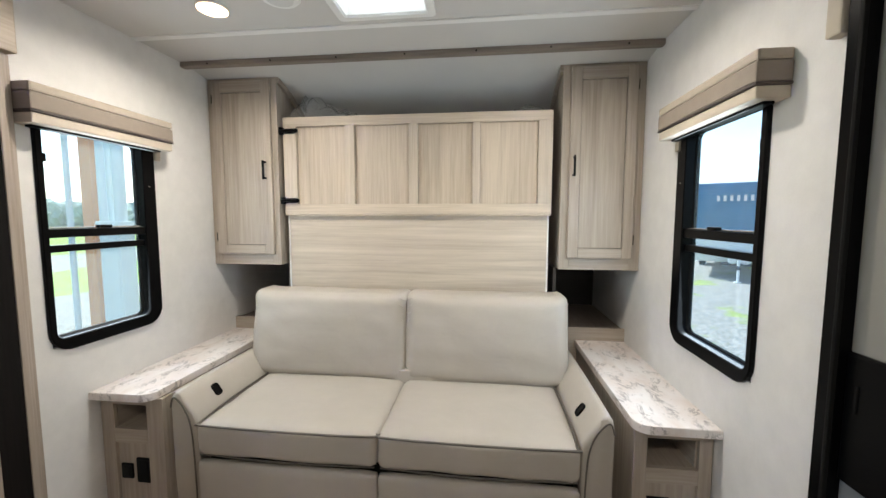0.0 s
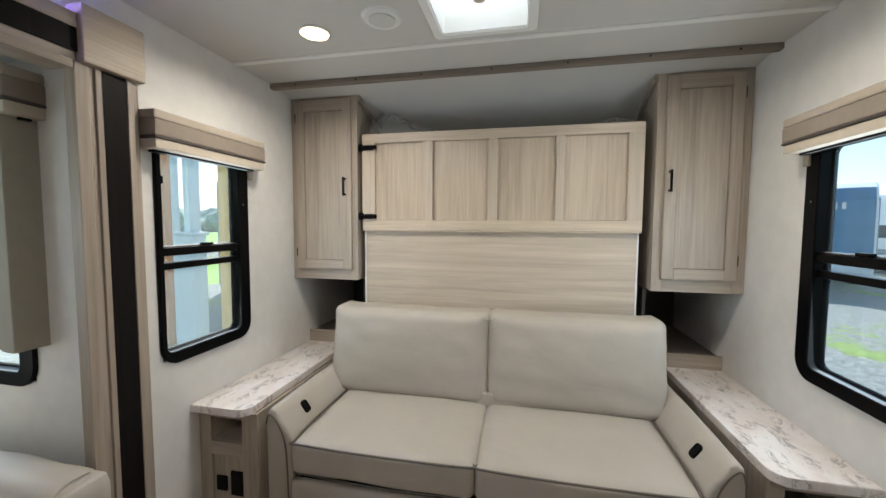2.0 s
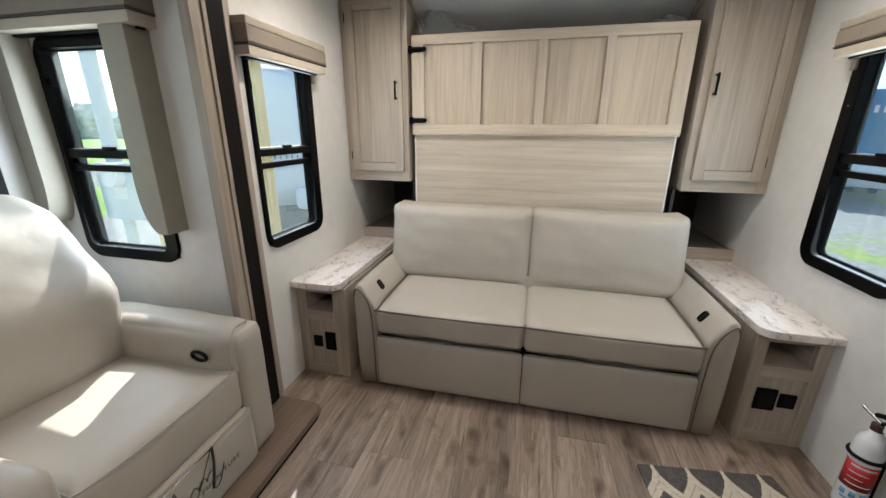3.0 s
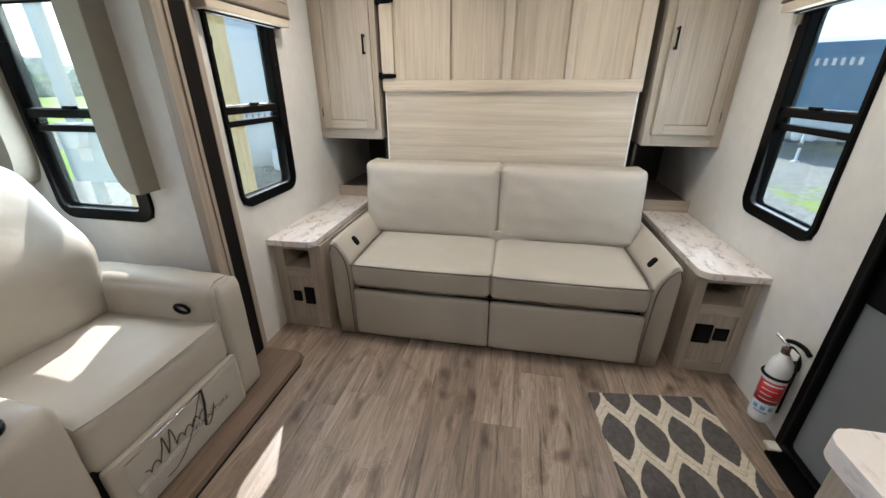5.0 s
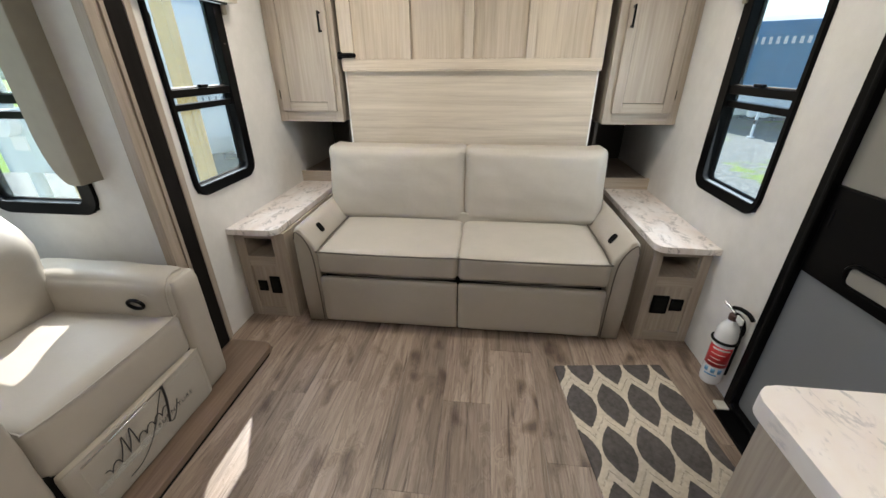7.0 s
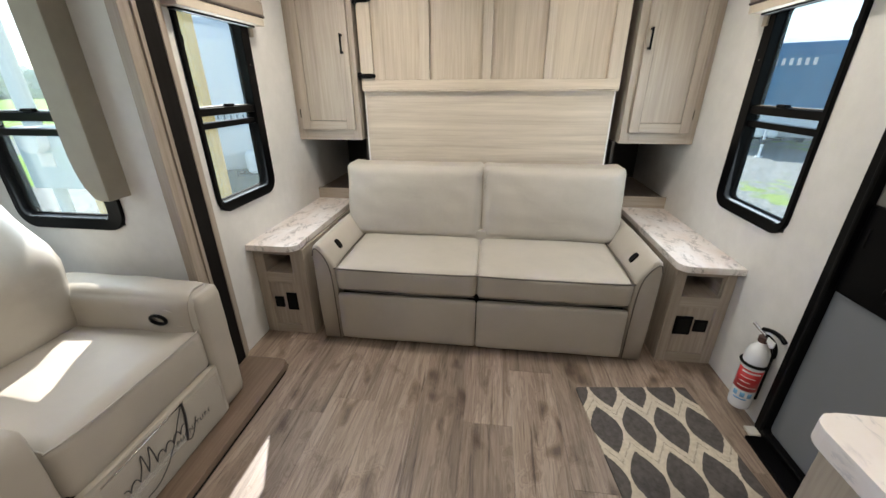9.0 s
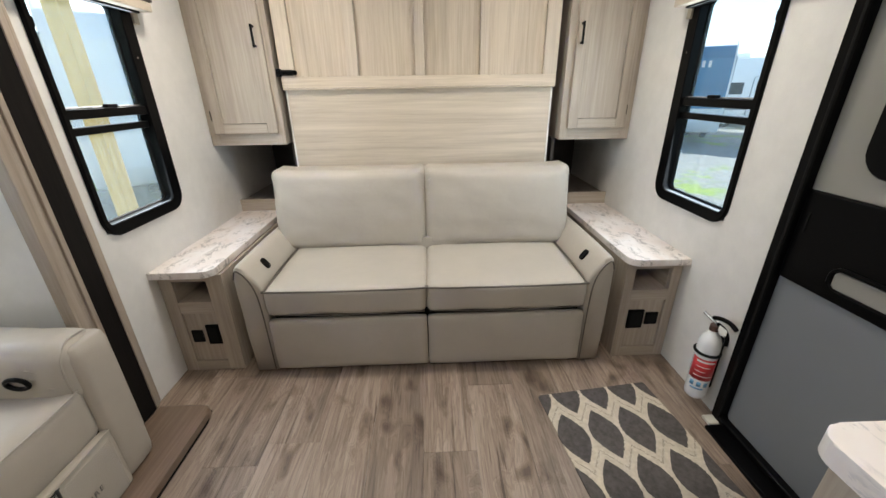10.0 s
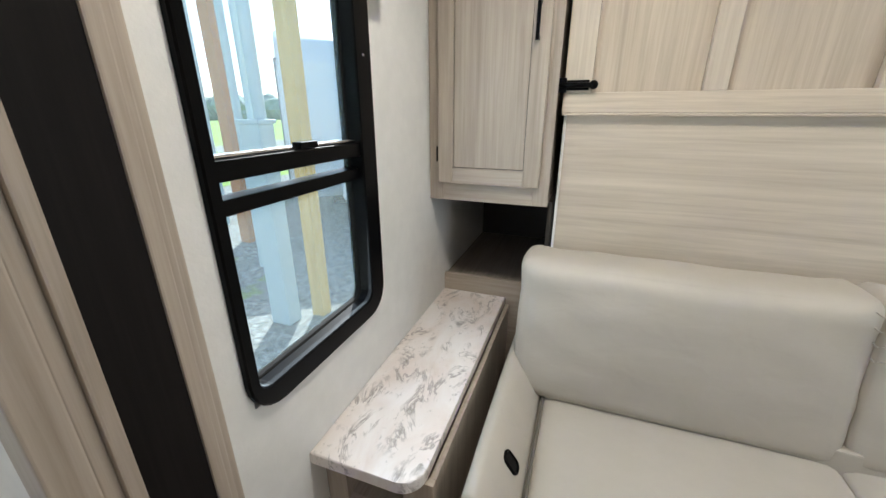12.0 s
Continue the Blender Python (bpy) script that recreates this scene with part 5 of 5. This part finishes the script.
post(-6.30, 5.72, 0.20, 4.6, STAIN, "tall square orange-stained utility post in gravel")
ped = thing("power_pedestal", (-3.76, 3.75, GROUND), "pale grey electrical pedestal cabinet with riser pipes", "pedestal")
part("cabinet", boxes((-3.88, -3.64, 3.66, 3.84, GROUND, 1.16), bevel=0.012), GALV, ped)
part("lid", boxes((-3.90, -3.62, 3.64, 3.86, 1.16, 1.20), bevel=0.01), GALV, ped)
part("door_seam", boxes((-3.86, -3.66, 3.654, 3.661, 0.30, 1.08), bevel=0.002), GALV, ped, "shallow cabinet door")
for x, y, r, top in ((-3.86, 3.80, 0.032, 3.6), (-3.70, 3.75, 0.055, 3.6)):
    bm = bmesh.new()
    rod(bm, (x, y, 1.19), (x, y, top), r, 16)
    part("riser_pipe", bm, GALV, ped)
part("junction_box", boxes((-3.80, -3.60, 3.66, 3.82, 2.45, 2.85), bevel=0.01), GALV, ped)
bm = bmesh.new()
rod(bm, (-5.2, 4.9, GROUND), (-5.2, 4.9, 4.0), 0.05, 14)
solid("metal_pole", bm, GALV, (-5.2, 4.9, GROUND), "slim pale grey metal pole in gravel", "pole")
bm = bmesh.new()
rod(bm, (-7.6, 6.4, GROUND), (-7.6, 6.4, 4.0), 0.05, 14)
solid("metal_pole", bm, GALV, (-7.6, 6.4, GROUND), "far slim pale grey metal pole", "pole")
mt = thing("electric_meter", (-2.86, 1.86, GROUND), "pale grey electric meter box on a pine post", "meter")
part("meter_box", boxes((-3.03, -2.67, 1.78, 1.92, 0.70, 1.07), bevel=0.012), GALV, mt)
bm = bmesh.new()
rod(bm, (-2.86, 1.79, 1.0), (-2.86, 1.72, 1.0), 0.075, 24)
part("meter_dial", bm, SHELL, mt, "round meter glass")
part("label_plate", boxes((-2.90, -2.80, 1.774, 1.779, 0.84, 0.92)), WHITE, mt)
part("wood_post", boxes((-2.82, -2.72, 1.94, 2.04, GROUND, 3.4), bevel=0.006), PINE, mt)
part("wood_post", boxes((-2.80, -2.71, 1.92, 1.94, GROUND, 0.70), bevel=0.003), PINE, mt)
bm = bmesh.new()
rod(bm, (-2.97, 1.87, GROUND), (-2.97, 1.87, 0.72), 0.035, 14)
rod(bm, (-2.97, 1.87, 1.05), (-2.97, 1.87, 3.4), 0.045, 14)
part("conduit", bm, GALV, mt, "grey conduit pipe")


def trailer(at, yaw, length, width, height, shell, label, nose_mat=None, marks=True, door=False, windows=2):
    """A travel trailer; its front faces -y before it is turned."""
    t = thing("travel_trailer", (0, 0, 0), label, "trailer", "parked trailers")
    w, z0, z1 = width / 2, 0.55, 0.55 + height
    bm = bmesh.new()
    prof = [(0.32, z0), (0.10, z0 + 0.35), (0.0, z0 + 0.9), (0.02, z0 + 1.7), (0.10, z1 - 0.55), (0.30, z1 - 0.18), (0.60, z1), (length, z1), (length, z0)]
    left = [bm.verts.new((-w, y, z)) for y, z in prof]
    right = [bm.verts.new((w, y, z)) for y, z in prof]
    k = len(prof)
    bm.faces.new(left)
    bm.faces.new(right[::-1])
    for i in range(k):
        bm.faces.new((left[i], right[i], right[(i + 1) % k], left[(i + 1) % k]))
    bmesh.ops.bevel(bm, geom=bm.edges[:], offset=0.05, segments=3, profile=0.5, affect="EDGES")
    part("body", bm, shell, t)
    if nose_mat:
        bm = bmesh.new()
        nose = [(-0.012, z0 + 0.85), (0.005, z0 + 1.7), (0.088, z1 - 0.55), (0.29, z1 - 0.16)]
        rows = [[bm.verts.new((s * (w - 0.06), y, z)) for s in (-1, 1)] for y, z in nose]
        for a, b in zip(rows, rows[1:]):
            bm.faces.new((a[0], a[1], b[1], b[0]))
        bmesh.ops.solidify(bm, geom=bm.faces[:], thickness=0.02)
        part("front_cap", bm, nose_mat, t, "dark blue front cap")
    for s in (-1, 1):
        part("corner_trim", boxes((s * w - 0.03, s * w + 0.03, 0.12, 0.20, z0 + 0.4, z1 - 0.5), bevel=0.01), TRIM_GREY, t)
    if marks:
        for n in range(8):
            x, h, zz = (-0.72 + n * 0.19, 0.20, z1 - 0.82) if nose_mat else (-0.75 + n * 0.11, 0.07, z0 + 1.05)
            part("mark_bar", boxes((x, x + 0.42 * h, -0.03, 0.05, zz, zz + h)), SHELL if nose_mat else TRIM_GREY, t)
    part("a_frame", boxes((-0.06, 0.06, -1.25, 0.4, 0.45, 0.56), (-0.5, 0.5, 0.1, 0.3, 0.45, 0.55), bevel=0.01), TYRE, t, "black hitch frame")
    bm = bmesh.new()
    rod(bm, (0, -0.95, 0.02), (0, -0.95, 0.95), 0.04, 12)
    rod(bm, (0, -0.95, 0.0), (0, -0.95, 0.03), 0.11, 12)
    part("tongue_jack", bm, SHELL, t)
    for s in (-0.17, 0.17):
        bm = cushion(s - 0.15, s + 0.15, -0.45, -0.15, 0.56, 1.02, 0.12, n=8)
        part("gas_bottle", bm, SHELL, t, "white gas bottle", True)
    for s in (-1, 1):
        for yy in (length * 0.55, length * 0.55 + 0.8):
            bm = bmesh.new()
            rod(bm, (s * (w - 0.22), yy, 0.34), (s * (w - 0.01), yy, 0.34), 0.34, 24)
            wheel = part("wheel", bm, TYRE, t)
            bm = bmesh.new()
            rod(bm, (s * (w - 0.012), yy, 0.34), (s * (w + 0.005), yy, 0.34), 0.19, 20)
            part("rim", bm, SHELL, wheel)
        for n in range(windows):
            yy = 1.2 + n * (length - 2.6) / max(1, windows - 1)
            part("side_window", boxes((s * w - 0.015, s * w + 0.015, yy, yy + 0.8, z0 + 1.15, z0 + 1.75), bevel=0.01), TYRE, t, "dark side window")
        part("stripe", boxes((s * w - 0.008, s * w + 0.008, 0.5, length - 0.1, z0 + 0.35, z0 + 0.62)), TRIM_GREY, t)
        if door:
            d = part("entry_door", boxes((s * w - 0.02, s * w + 0.02, 2.6, 3.25, z0 + 0.12, z0 + 1.98), bevel=0.01), SHELL, t)
            part("door_frame", boxes((s * w - 0.018, s * w + 0.018, 2.55, 2.6, z0 + 0.08, z0 + 2.02), (s * w - 0.018, s * w + 0.018, 3.25, 3.30, z0 + 0.08, z0 + 2.02), (s * w - 0.018, s * w + 0.018, 2.6, 3.25, z0 + 1.98, z0 + 2.02)), TRIM_GREY, d)
            part("door_pane", boxes((s * w - 0.025, s * w + 0.025, 2.75, 3.10, z0 + 1.2, z0 + 1.75), bevel=0.008), TYRE, d)
            part("grab_handle", boxes((s * w - 0.04, s * w + 0.04, 2.46, 2.49, z0 + 0.7, z0 + 1.4)), TRIM_GREY, t)
    part("roof_unit", boxes((-0.35, 0.35, length * 0.5, length * 0.5 + 0.9, z1, z1 + 0.28), bevel=0.06), SHELL, t, "white roof air conditioner")
    t.matrix_basis = pose(*at, 0, 0, yaw)
    return t


trailer((-5.0, 7.3, GROUND), 38, 7.0, 2.45, 2.98, SHELL, "white travel trailer parked beyond the utility posts", None, True, False)
trailer((9.0, 14.4, GROUND), -31, 8.0, 2.75, 3.02, SHELL, "travel trailer with a dark blue front cap in the gravel yard", NAVY, True, False)
trailer((15.1, 14.7, GROUND), -46, 6.5, 2.5, 2.72, SHELL, "white travel trailer showing its plain front across the yard", None, False, False, 3)
trailer((20.5, 20.2, GROUND), 50, 7.5, 2.5, 2.95, SHELL, "white travel trailer with a shut side door far across the yard", None, False, True, 3)

# distant woods past the meadow
random.seed(11)
bm = bmesh.new()
for i in range(420):
    a = radians(-80 + 75 * i / 420 + random.uniform(-0.4, 0.4))
    d = random.uniform(120, 150)
    r = random.uniform(1.6, 3.4)
    c = Vector((math.sin(a) * d, math.cos(a) * d, GROUND + r * random.uniform(0.7, 1.3)))
    made = bmesh.ops.create_icosphere(bm, subdivisions=2, radius=r, matrix=Matrix.Translation(c))
    for v in made["verts"]:
        v.co += (v.co - c) * 0.55 * noise.noise(v.co * 0.9)
solid("distant_woods", bm, plain("hazy_foliage", (0.30, 0.37, 0.32), 0.9, 0, 0.35, 0.8), (-90, 90, GROUND), "hazy line of green woods past the meadow", "trees", "", "stuff")

# ---- floor planks ----
floor = thing("floor", (0, 0, 0), "grey-brown oak-look vinyl plank floor with narrow joints", "floor", "", "structure")
random.seed(7)
plank_mesh = {}
x_edges = [-1.405, -1.247, -1.047, -0.847, -0.647, -0.447, -0.247, -0.047, 0.153, 0.353, 0.553, 0.753, 0.947]
starts = [0.62, 0.18, 0.92, 1.01, 0.30, 0.55, 0.945, 1.284, 0.705, 1.1, 0.4, 0.85]
for i, (a, b) in enumerate(zip(x_edges, x_edges[1:])):
    y = starts[i] - 1.22 * 3
    while y < BACK:
        y0, y1 = max(y, REAR), min(y + 1.22, BACK)
        if y1 - y0 > 0.02:
            g = 0.0004
            key = (round(b - a, 4), round(y1 - y0, 4))
            if key not in plank_mesh:
                bm = boxes((g, b - a - g, g, y1 - y0 - g, -0.006, 0.0))
                bmesh.ops.bevel(bm, geom=[e for e in bm.edges if all(v.co.z > -0.001 for v in e.verts)], offset=0.0007, segments=1, affect="EDGES")
                me = bpy.data.meshes.new("plank")
                bmesh.ops.recalc_face_normals(bm, faces=bm.faces)
                bm.to_mesh(me)
                bm.free()
                me.materials.append(FLOOR_WOOD)
                plank_mesh[key] = me
            ob = new("plank", plank_mesh[key])
            ob.parent, ob.location = floor, (a, y0, 0)
        y += 1.22
